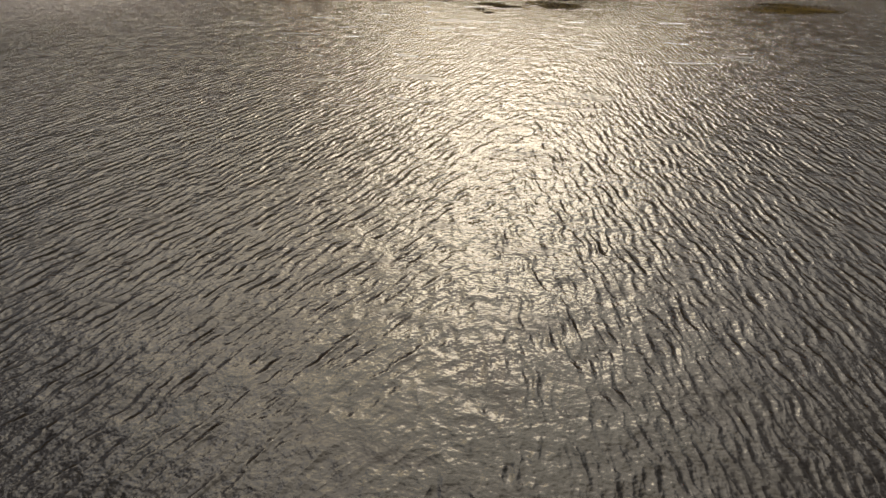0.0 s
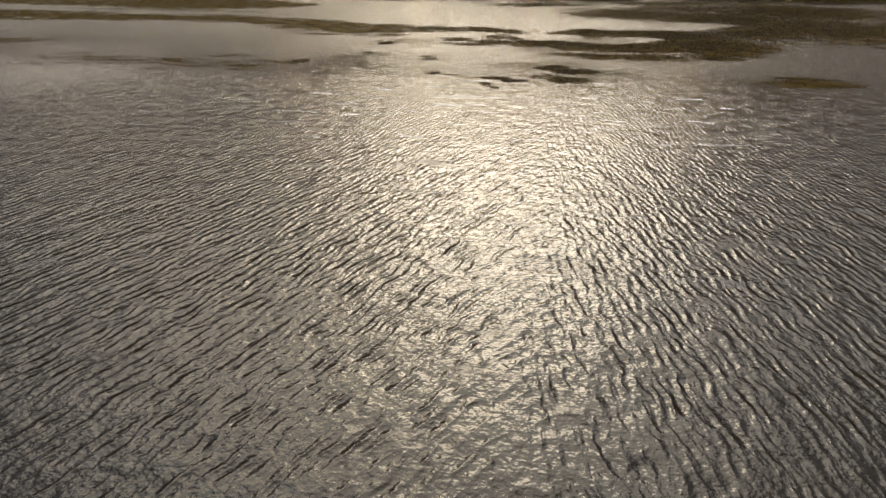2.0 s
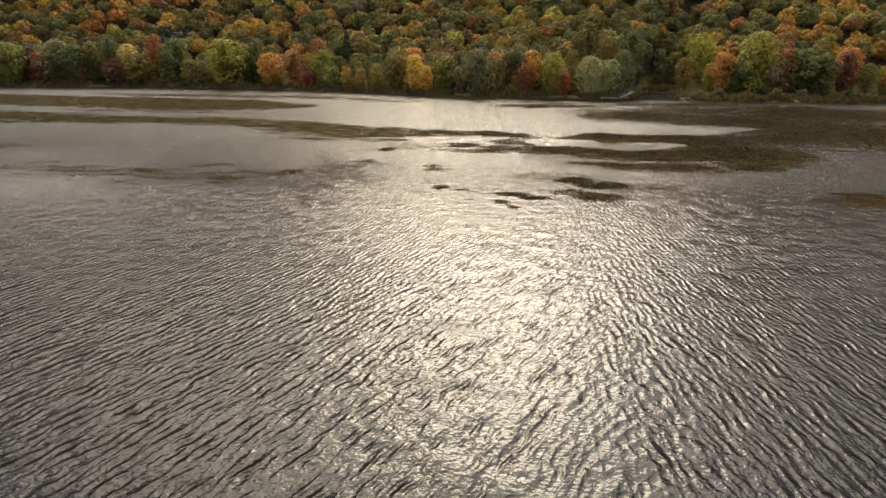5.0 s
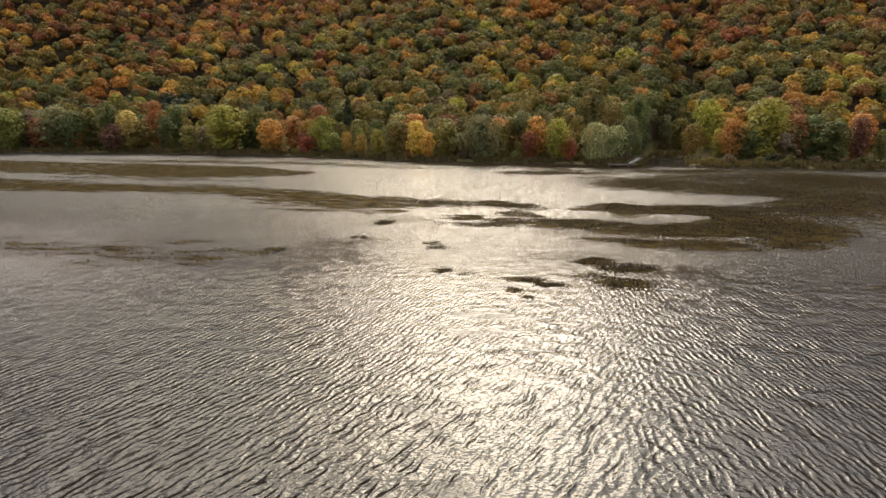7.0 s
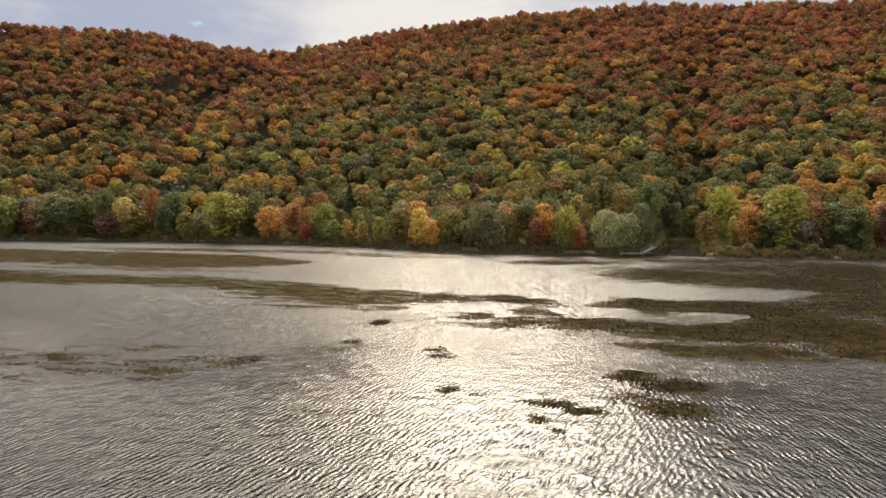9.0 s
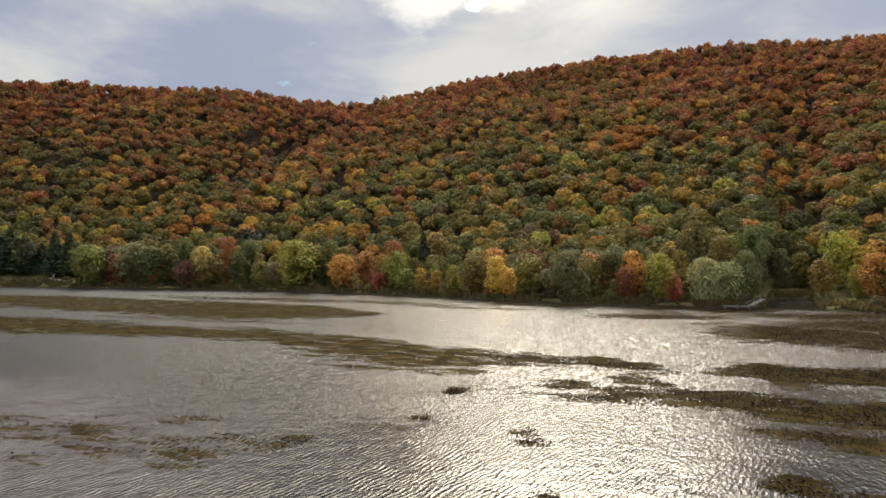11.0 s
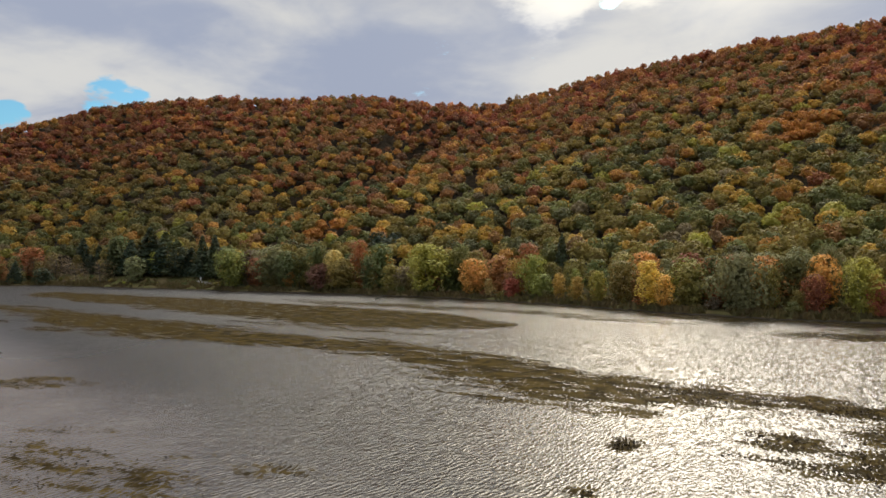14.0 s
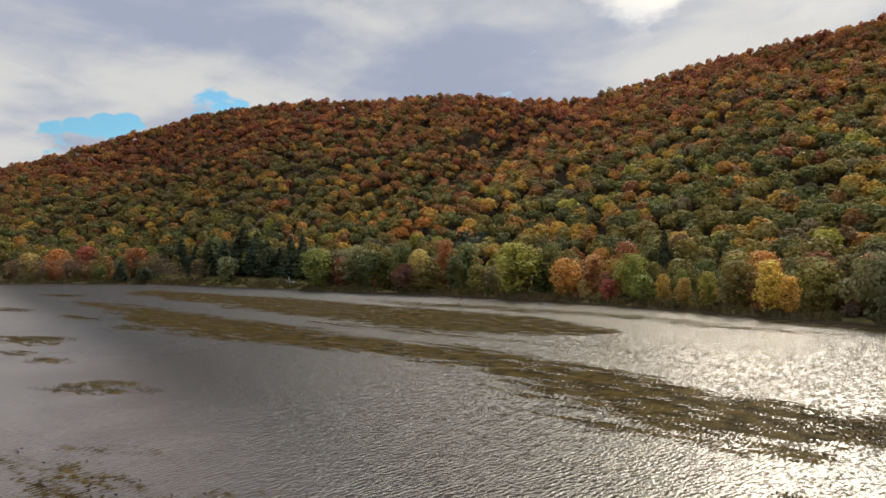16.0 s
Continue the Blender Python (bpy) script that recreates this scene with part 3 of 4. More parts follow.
def weeds(x, y):
    d = np.maximum(np.maximum(blots(x, y, TUFTS + NEAR_MATS + BAND + FAR_BAND), 0.98 * blots(x, y, FAINT)), belts(x, y))
    d = d * (1 - soft(blots(x, y, POOLS) + 0.8 * (clouds(x, 1.8 * y, 5) - 0.5), 0.15, 0.5))
    a, r = polar(x, y)
    edge = 1 - soft(shore(a) - r, 1.5, 9.0)
    return np.minimum(np.maximum(d, 0.55 * edge), 1.1)


def calms(x, y):
    """The sheltered strip of glassy water and the still corner beyond it."""
    wob = 7 * (clouds(x, y, 16) - 0.5)
    strip = soft(y + 0.5 * wob, 39, 45) * (1 - soft(y - 55 + 0.27 * (x + 42) + 1.6 * wob, -6, 6)) * (1 - soft(x + 2 * wob, -32, -12))
    corner = soft(y, 40, 48) * (1 - soft(x + 2.0 * (np.maximum(y, 50) - 62) + 3 * wob, -98, -68)) * (1 - soft(y + wob, 74, 100))
    return np.maximum(0.3 * strip, corner)


def creeks(x, y):
    """The dark, still inlet."""
    a, r = polar(x, y)
    return soft(a, 7.0, 8.0) * (1 - soft(a, 11.6, 12.6)) * soft(r, 150, 157)


def smooths(x, y):
    """Slicks on the open water, where only the finest ripples show."""
    return 0.5 * soft(clouds(x + 40, y * 1.7, 15), 0.46, 0.62) * soft(y, 42, 52) * (1 - soft(y, 88, 104)) * (1 - soft(np.abs(x + 4), 14, 26))


def ripples(x, y):
    """How rough the water is: wind ruffles the open water and leaves a calm corner."""
    open_water = 1 - calms(x, y)
    creek = creeks(x, y)
    open_water = open_water * (1 - creek)
    lull = (1 - 0.9 * creek) - 0.35 * soft(y, 55, 80) * (1 - soft(clouds(x + 40, y, 18), 0.35, 0.6))
    far = 0.8 + 0.2 * soft(y, -18, -6) - 0.12 * soft(y, 5, 38) + 0.3 * soft(y, 56, 82)
    return far * np.clip(0.14 + 0.86 * open_water, 0, 1) * np.clip(lull, 0.1, 1) * (1 - 0.6 * np.clip(weeds(x, y), 0, 1)) * (1 - 0.65 * smooths(x, y))


def blurs(x, y):
    """Where wind frets the surface into ripples finer than the modelled waves."""
    return soft(np.hypot((x - 2) / 1.1, y - 5), 34, 62) * (1 - 0.6 * calms(x, y)) * (1 - smooths(x, y)) * (1 - creeks(x, y))


def silts(x, y):
    """Shallow, silty water in the calm corner and towards the far bank."""
    corner = (1 - soft(x + 0.35 * (y - 40) + 14 * (clouds(x, y, 22) - 0.5), -58, -14)) * soft(y, 14, 40) * (1 - 0.9 * soft(y + 0.2 * (x + 42), 48, 62))
    return np.maximum(corner, 0.10 * soft(y, 50, 90) * (1 - 0.6 * soft(-x, 20, 70) * soft(y, 80, 110))) * (1 - creeks(x, y))


def shelters(x, y):
    """The far corner of the lake, dimpled by faint crossing ripples that catch the sky."""
    return soft(-x - 0.3 * y + 16 * (clouds(x, y, 25) - 0.5), 52, 110) * soft(y + 8 * (clouds(x, y, 9) - 0.5), 46, 64)


def steps(rows):
    out = [rows[0][0]]
    for lo, hi, gap in rows:
        out += list(np.linspace(lo, hi, max(2, int(round((hi - lo) / gap)) + 1))[1:])
    return np.array(out)


gx = steps([(-4500, -700, 600), (-700, -260, 40), (-260, -38, 1.3), (-38, 32, 0.25), (32, 90, 1.3), (90, 700, 50), (700, 4500, 600)])
gy = steps([(-4500, -500, 600), (-500, -30, 30), (-30, 46, 0.25), (46, 185, 1.0), (185, 500, 40), (500, 4500, 800)])
X, Y = np.meshgrid(gx, gy)
wide = np.maximum(np.gradient(gx)[None, :], np.gradient(gy)[:, None])
Z = np.zeros_like(X)
rng = np.random.default_rng(11)
for k in range(44):
    length = 0.9 * 2.1 ** rng.random()
    phase = rng.uniform(0, 6.28)
    if k < 38:                         # waves that spread to both sides in a wedge
        aside, behind = X - rng.normal(6, 2.5), np.minimum(Y + rng.normal(9, 2), 0)
        run = np.sqrt(aside ** 2 + behind ** 2 + 2.0) + rng.normal(0.27, 0.1) * Y
    else:
        turn = radians(rng.uniform(-90, 90))
        run = X * math.sin(turn) + Y * math.cos(turn)
    bend = 0.45 * (clouds(X + 50 * k, Y, 7.0, 2) - 0.5) * 6.28
    z = np.sin(2 * math.pi / length * run + phase + bend)
    Z += 0.0012 * length * z * (1 - soft(wide, length * 0.3, length * 0.42))
patchy = 0.55 + 0.9 * clouds(X, Y, 7.0, 2)
Z *= ripples(X, Y) * patchy * (0.4 + 0.6 * soft(Y, -16, -4)) * (1 - 0.55 * soft(Y, 4, 30))
nx = len(gx)
i = np.arange(len(gy) - 1)[:, None] * nx + np.arange(nx - 1)[None, :]
quads = np.stack([i, i + 1, i + 1 + nx, i + nx], -1).reshape(-1, 4)
flat_x, flat_y = X.ravel(), Y.ravel()
lake = new("water", mesh_of("water", np.stack([flat_x, flat_y, Z.ravel()], 1), quads, WATER, True,
                            points={"weed": weeds(flat_x, flat_y), "ripple": ripples(flat_x, flat_y), "blur": blurs(flat_x, flat_y), "silt": silts(flat_x, flat_y), "sheltered": shelters(flat_x, flat_y)}))
tagged(lake, "rippled grey-brown lake water with floating weed", "water", kind="structure")

# emergent bits of weed, thickest in the tufts and mats
rng = np.random.default_rng(5)
bits = []
for rows, per in ((TUFTS, 22.0), (NEAR_MATS, 9.0), (BAND, 2.0), (FAR_BAND, 1.0), (FAINT, 4.0)):
    for cx, cy, a, b, turn, s in rows:
        n = int(a * b * 4 * per * s)
        u, v = rng.normal(0, 0.5, n) * a, rng.normal(0, 0.5, n) * b
        c, k = math.cos(radians(turn)), math.sin(radians(turn))
        bits.append(np.stack([cx + u * c - v * k, cy + u * k + v * c, np.full(n, 0.09 if rows is FAINT else 0.11)], 1))
bits = np.concatenate(bits)
keep = weeds(bits[:, 0], bits[:, 1]) + 1.3 * (clouds(bits[:, 0], bits[:, 1], 1.8) - 0.5) > 0.42
bits = bits[keep]
broad = bits[:, 2:].copy()
bits[:, 2] = 0.03
v = flakes(rng, bits, np.tile([0, 0, 1.0], (len(bits), 1)), broad, 1.0, 0.45)
v[:, 2] = np.clip(v[:, 2], -0.02, 0.16)
tagged(new("water_weed", mesh_of("water_weed", v, tris(v), WEED)), "dark brown-olive water weed floating in ragged mats", "water plant", kind="stuff")

# ---- the land ----
bearing = np.concatenate([np.arange(-180, -90, 3.0), np.arange(-90, 45, 0.35), np.arange(45, 180, 3.0)])
inland = np.concatenate([[-14, -6, -2.5, -1, 0, 0.6, 1.5, 3, 5, 8, 12, 16, 21, 27], np.arange(34, 560, 9.0), [600, 700, 900, 1300, 2200, 4300]])
A, D = np.meshgrid(bearing, inland)
S = shore(A)
R = S + D
GX, GY = HERE[0] + R * np.sin(np.radians(A)), HERE[1] + R * np.cos(np.radians(A))
GZ = np.where(D <= -14, -2.2, land(GX, GY))
GZ = np.where(D > 800, np.minimum(GZ, 60), GZ)
nb = len(bearing)
i = np.arange(len(inland) - 1)[:, None] * nb
j = np.arange(nb)[None, :]
q = np.stack([i + j, i + (j + 1) % nb, i + nb + (j + 1) % nb, i + nb + j], -1).reshape(-1, 4)[:, ::-1]
bed = [(HERE[0], HERE[1], -2.2)]
v = np.concatenate([np.stack([GX, GY, GZ], -1).reshape(-1, 3), bed])
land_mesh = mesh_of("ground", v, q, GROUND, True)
bm = bmesh.new()
bm.from_mesh(land_mesh)
bm.verts.ensure_lookup_table()
mid = bm.verts[len(v) - 1]
for k in range(nb):
    bm.faces.new((bm.verts[(k + 1) % nb], bm.verts[k], mid))
bm.to_mesh(land_mesh)
bm.free()
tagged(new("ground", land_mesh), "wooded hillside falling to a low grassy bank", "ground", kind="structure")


# ---- trees by the shore ----
def trunk_mesh(name, rng, high, thick, mat, limbs=5, lean=0.05):
    path, rad = [], []
    lx, ly = rng.normal(0, lean, 2)
    for k in range(6):
        f = k / 5
        path.append((lx * f * high + rng.normal(0, 0.03) * f, ly * f * high + rng.normal(0, 0.03) * f, -0.4 + f * (high + 0.4)))
        rad.append(thick * (1.25 if k == 0 else 1 - 0.75 * f))
    vs, fs = tube(path, rad)
    for m in range(limbs):
        f = 0.35 + 0.5 * m / limbs
        t = m * 2.4 + rng.uniform(-0.5, 0.5)
        z0 = f * high
        reach = high * rng.uniform(0.16, 0.28)
        lp = [(lx * z0 + reach * g * math.cos(t), ly * z0 + reach * g * math.sin(t), z0 + reach * 1.1 * g) for g in (0, 0.5, 1.0)]
        v2, f2 = tube(lp, [thick * 0.42, thick * 0.3, thick * 0.1], 5)
        fs += [tuple(i + len(vs) for i in q) for q in f2]
        vs += v2
    return mesh_of(name, vs, fs, mat, True)


MESHES = {}


def tree_meshes(kind, tone, pick):
    """Trunk and crown of a tree of unit height, made once for each kind, tone and variant."""
    key = (kind, tone, pick)
    if key in MESHES:
        return MESHES[key]
    rng = np.random.default_rng(abs(sum(map(ord, kind + tone))) * 10 + pick)
    bark = PALE_BARK if tone == "lime" else BARK
    trunk = trunk_mesh("trunk", rng, 0.72, 0.018, bark)
    if kind == "round":
        v = full_crown(rng, 1700, 30, 0.40, 0.09, 0.027, 0.42)
    elif kind == "tall":
        v = full_crown(rng, 1300, 28, 0.25, 0.07, 0.024, 0.40)
    elif kind == "willow":
        v = full_crown(rng, 2300, 44, 0.60, 0.01, 0.027, 0.30, 0.32, 1.5)
        v[:, 2] = np.maximum(v[:, 2], 0.01)
    elif kind == "conifer":
        pts, nor = [], []
        for k in range(1400):
            f = rng.random() ** 0.62
            z = 1.0 - f * 0.93
            layer = 0.72 + 0.28 * ((z * 11) % 1.0)
            r = 0.23 * f ** 0.8 * layer * rng.uniform(0.5, 1.12) + 0.006
            t = rng.uniform(0, 6.283)
            pts.append((r * math.cos(t), r * math.sin(t), z - 0.03 * r / 0.19))
            nor.append((math.cos(t) * 0.6, math.sin(t) * 0.6, 0.7))
        v = flakes(rng, np.array(pts), np.array(nor), 0.03, 1.0, 0.5)
    elif kind == "thin":
        v = full_crown(rng, 620, 30, 0.33, 0.08, 0.020, 0.5, 0.9, 1.0, 0.0)
        trunk = trunk_mesh("trunk", rng, 0.9, 0.013, BARK, 14)
    else:
        v = full_crown(rng, 760, 16, 0.62, -0.03, 0.05, 0.35)
        v[:, 2] = np.maximum(v[:, 2], -0.03)
        trunk = trunk_mesh("trunk", rng, 0.4, 0.03, BARK, 6)
    MESHES[key] = trunk, mesh_of("crown", v, tris(v), LEAVES[tone])
    return MESHES[key]


WORDS = {"green": "dull green", "dark": "dark green", "olive": "olive-green", "lime": "bright yellow-green", "yellow": "golden yellow", "orange": "orange",
         "rust": "rust-brown", "red": "red", "maroon": "dark red", "peach": "peach-orange", "pale": "pale silvery green", "sage": "grey-green", "bare": "thin grey-brown"}
NAMES = {"round": ("broadleaf_tree", "rounded broadleaf tree with %s leaves on the lake bank", "tree"),
         "tall": ("slender_tree", "slender upright tree with %s autumn leaves", "tree"),
         "willow": ("willow_tree", "broad drooping willow with %s leaves at the waterside", "tree"),
         "conifer": ("conifer_tree", "%s conifer with tiered boughs behind the bank", "tree"),
         "thin": ("thin_tree", "half-bare tree with %s twigs and pale trunk", "tree"),
         "shrub": ("shrub", "low %s shrub on the grassy bank", "shrub")}
count = 0


def tree(kind, tone, x, y, z, high, spread=1.0, group="trees on the bank"):
    global count
    count += 1
    name, label, cat = NAMES[kind]
    root = new(name)
    trunk, crown_mesh = tree_meshes(kind, tone, count % 5)
    part("trunk", trunk, root)
    part("crown", crown_mesh, root)
    root.matrix_world = Matrix.Translation((x, y, z)) @ Matrix.Rotation(count * 1.9, 4, "Z") @ Matrix.Diagonal((high * spread, high * spread, high, 1))
    tagged(root, label % WORDS[tone], cat, group if kind != "shrub" else "shrubs on the bank")
    return root


# bearing, metres behind the shore, height, spread, kind, tone
KNOWN = [
    (-48.8, 6, 13.4, 1.43, "round", "lime"), (-47.3, 12, 12.8, 1.26, "round", "bare"), (-45.4, 10, 14.2, 1.36, "round", "sage"),
    (-44.1, 6, 12.7, 1.19, "round", "green"), (-43.0, 9, 13.9, 1.31, "tall", "olive"), (-41.6, 9, 15.6, 0.88, "round", "green"),
    (-41.3, 4, 8.8, 1.46, "round", "maroon"), (-40.2, 8, 13.0, 0.95, "round", "peach"), (-39.4, 4, 10.3, 1.28, "round", "olive"),
    (-38.1, 14, 15.8, 0.67, "round", "rust"), (-37.3, 6, 10.9, 1.24, "tall", "green"), (-36.3, 14, 14.7, 0.98, "round", "green"),
    (-35.4, 4, 8.5, 1.83, "tall", "olive"), (-34.2, 5, 8.1, 1.34, "round", "bare"), (-32.4, 6, 14.6, 1.39, "round", "lime"),
    (-30.5, 12, 12.9, 1.05, "round", "olive"), (-28.4, 5, 10.4, 1.28, "round", "orange"), (-29.4, 16, 14.2, 0.77, "round", "green"),
    (-27.0, 3, 5.0, 1.33, "tall", "peach"), (-25.0, 4, 5.1, 0.95, "shrub", "red"), (-23.7, 18, 14.1, 0.92, "round", "rust"),
    (-22.4, 5, 6.5, 1.90, "tall", "lime"), (-21.1, 4, 7.0, 1.19, "tall", "yellow"), (-19.6, 4, 6.4, 1.38, "tall", "yellow"),
    (-18.0, 4, 7.8, 1.38, "tall", "lime"), (-16.1, 8, 9.8, 1.15, "round", "olive"), (-14.1, 4, 10.3, 1.32, "tall", "yellow"),
    (-12.9, 4, 7.4, 1.29, "tall", "orange"), (-20.9, 26, 16.0, 0.85, "conifer", "dark"), (-7.5, 6, 11.6, 1.05, "willow", "sage"),
    (-5.5, 9, 9.1, 0.79, "round", "olive"), (-11.0, 8, 9.7, 1.12, "round", "olive"), (-9.4, 12, 11.0, 0.88, "round", "green"),
    (-3.7, 14, 12.5, 0.94, "round", "sage"), (-1.9, 12, 12.9, 0.55, "willow", "sage"), (-0.0, 6, 11.1, 0.97, "round", "lime"),
    (0.7, 4, 8.3, 0.81, "tall", "yellow"), (1.1, 3, 6.4, 1.01, "round", "red"), (-2.8, 5, 7.6, 1.08, "round", "rust"),
    (2.8, 28, 16.8, 0.87, "round", "green"), (4.9, 18, 14.5, 0.77, "round", "olive"), (3.5, 5, 9.9, 1.0, "willow", "pale"),
    (5.5, 6, 9.0, 0.95, "willow", "pale"), (6.6, 11, 11.2, 0.7, "willow", "sage"), (7.0, 22, 16.6, 0.64, "round", "green"),
    (12.9, 20, 13.6, 0.87, "round", "lime"), (14.2, 14, 7.1, 0.87, "round", "yellow"), (15.3, 10, 10.5, 1.02, "round", "orange"),
    (18.1, 12, 15.5, 1.08, "round", "lime"), (20.1, 14, 11.2, 1.21, "round", "rust"), (19.4, 8, 7.2, 0.88, "shrub", "bare"),
    (16.5, 10, 7.8, 1.22, "round", "green"), (23.0, 6, 10.1, 1.82, "tall", "green"), (24.5, 12, 11.6, 0.99, "round", "orange"),
    (22.0, 14, 11.5, 0.99, "round", "olive"), (-64.3, 4, 9.1, 1.90, "conifer", "dark"), (-62.6, 3, 6.3, 1.29, "shrub", "dark"),
    (-48.7, 5, 12.8, 1.14, "round", "lime"), (-46.8, 9, 10.4, 1.18, "round", "rust"), (-51.1, 14, 16.3, 1.21, "conifer", "dark"),
    (-50.1, 17, 16.7, 1.23, "conifer", "dark"), (-55.1, 22, 18.8, 1.90, "conifer", "dark"), (-54.0, 26, 16.0, 1.90, "conifer", "dark"),
    (-56.3, 8, 9.5, 1.45, "round", "sage"), (-58.5, 6, 9.1, 1.90, "thin", "bare"), (-60.3, 6, 8.1, 1.90, "thin", "bare"),
    (-61.7, 14, 10.3, 1.90, "thin", "bare"), (-66.1, 7, 8.9, 1.90, "thin", "bare"), (-68.0, 6, 10.0, 1.90, "thin", "bare"),
    (-69.8, 6, 9.5, 1.90, "thin", "bare"), (-71.3, 6, 10.0, 1.90, "thin", "bare"), (-44.6, 9, 12.3, 1.09, "round", "sage"),
    (-52.7, 16, 11.3, 1.12, "round", "dark"), (-57.4, 26, 14.0, 1.29, "round", "green"), (-63.4, 24, 13.0, 1.40, "round", "rust"),
    (-66.9, 20, 14.9, 1.11, "round", "red"), (-68.8, 22, 13.2, 1.29, "round", "orange"), (-65.4, 16, 10.5, 1.20, "tall", "rust"),
    (-70.5, 12, 11.7, 1.90, "tall", "peach"),
]
for a, d, high, spread, kind, tone in KNOWN:
    x, y, z = place(a, d + (7 if a > 11.5 else 0))
    tree(kind, tone, x, y, z, high, spread)

# the rest of the wood's edge, in rows that thicken inland
rng = np.random.default_rng(21)
for d, gap in ((7, 5.0), (13, 5.0), (19, 5.5)):
    a = -84.0
    while a < 42:
        r = float(shore(np.array(a))) + d
        a += math.degrees(gap * rng.uniform(0.8, 1.3) / r)
        if 6.6 < a < 12.4 and d < 16 or -62 < a < -47 and d < 18 or 11 < a < 24 and d < 16 or d < 9 and rng.random() < 0.55:
            continue
        tone = str(rng.choice(["green", "olive", "lime", "rust", "orange", "yellow", "sage", "bare", "maroon"], p=[0.2, 0.36, 0.13, 0.07, 0.05, 0.07, 0.06, 0.04, 0.02]))
        if a < -58:
            tone = str(rng.choice(["bare", "olive", "rust", "dark", "maroon"], p=[0.54, 0.18, 0.14, 0.07, 0.07]))
        kind = "thin" if tone == "bare" else str(rng.choice(["round", "tall"], p=[0.7, 0.3]))
        x, y, z = place(a, d + rng.uniform(-2, 2))
        tree(kind, tone, x, y, z, (5.5 if d < 9 else 8.5) * rng.uniform(0.8, 1.35), rng.uniform(0.85, 1.25))

# shaded trees that close the gap behind the inlet
for k in range(26):
    b, r = radians(6.75 + rng.uniform(-0.5, 1.0)), 176 + 3.2 * k
    x, y = HERE[0] + r * math.sin(b), HERE[1] + r * math.cos(b)
    tone = str(rng.choice(["dark", "olive", "bare", "green", "maroon"]))
    z = float(land(np.array([x]), np.array([y]))[0])
    tree("round", tone, x, y, z, rng.uniform(7, 11), rng.uniform(0.9, 1.3))

# a dark stand of conifers behind the meadow, and the meadow's low bushes
for a in np.arange(-60.0, -49.2, 1.15):
    x, y, z = place(float(a), rng.uniform(17, 25))
    tree("conifer", "dark", x, y, z, rng.uniform(11, 16), rng.uniform(1.3, 1.9))
for k in range(20):
    x, y, z = place(rng.uniform(-62, -49.5), rng.uniform(3, 13))
    tree("shrub", str(rng.choice(["lime", "olive", "green", "olive"])), x, y, z, rng.uniform(0.7, 1.6), rng.uniform(1.2, 1.9))

# shrubs in front of the trees
for a in np.arange(-82, 40, 1.25):
    a = float(a + rng.uniform(-0.4, 0.4))
    if 7.2 < a < 11.6 or -61 < a < -50 or rng.random() < 0.18:
        continue
    tone = str(rng.choice(["olive", "green", "bare", "rust", "sage", "dark"], p=[0.3, 0.2, 0.2, 0.12, 0.08, 0.1]))
    x, y, z = place(a, rng.uniform(2.2, 6.5))
    tree("shrub", tone, x, y, z, rng.uniform(1.2, 2.8), rng.uniform(0.9, 1.5))

# grass on the bank
rng = np.random.default_rng(31)
n = 26000
a = rng.uniform(-80, 40, n)
d = np.abs(rng.normal(0, 1, n)) * 4.5 + 0.3
r = shore(a) + d
x, y = HERE[0] + r * np.sin(np.radians(a)), HERE[1] + r * np.cos(np.radians(a))
keep = clouds(x, y, 5.0) > 0.36
x, y = x[keep], y[keep]
z = land(x, y)
n = len(x)
t = rng.uniform(0, 6.283, n)
w, hgt = rng.uniform(0.25, 0.6, n), rng.uniform(0.35, 1.25, n)
lean = rng.normal(0, 0.18, (n, 2))
v = np.stack([np.stack([x - w * np.cos(t), y - w * np.sin(t), z - 0.05], 1), np.stack([x + w * np.cos(t), y + w * np.sin(t), z - 0.05], 1),
              np.stack([x + lean[:, 0], y + lean[:, 1], z + hgt], 1)], 1).reshape(-1, 3)
tagged(new("bank_grass", mesh_of("bank_grass", v, tris(v), STRAW)), "straw and green grass along the low bank", "grass", kind="stuff")


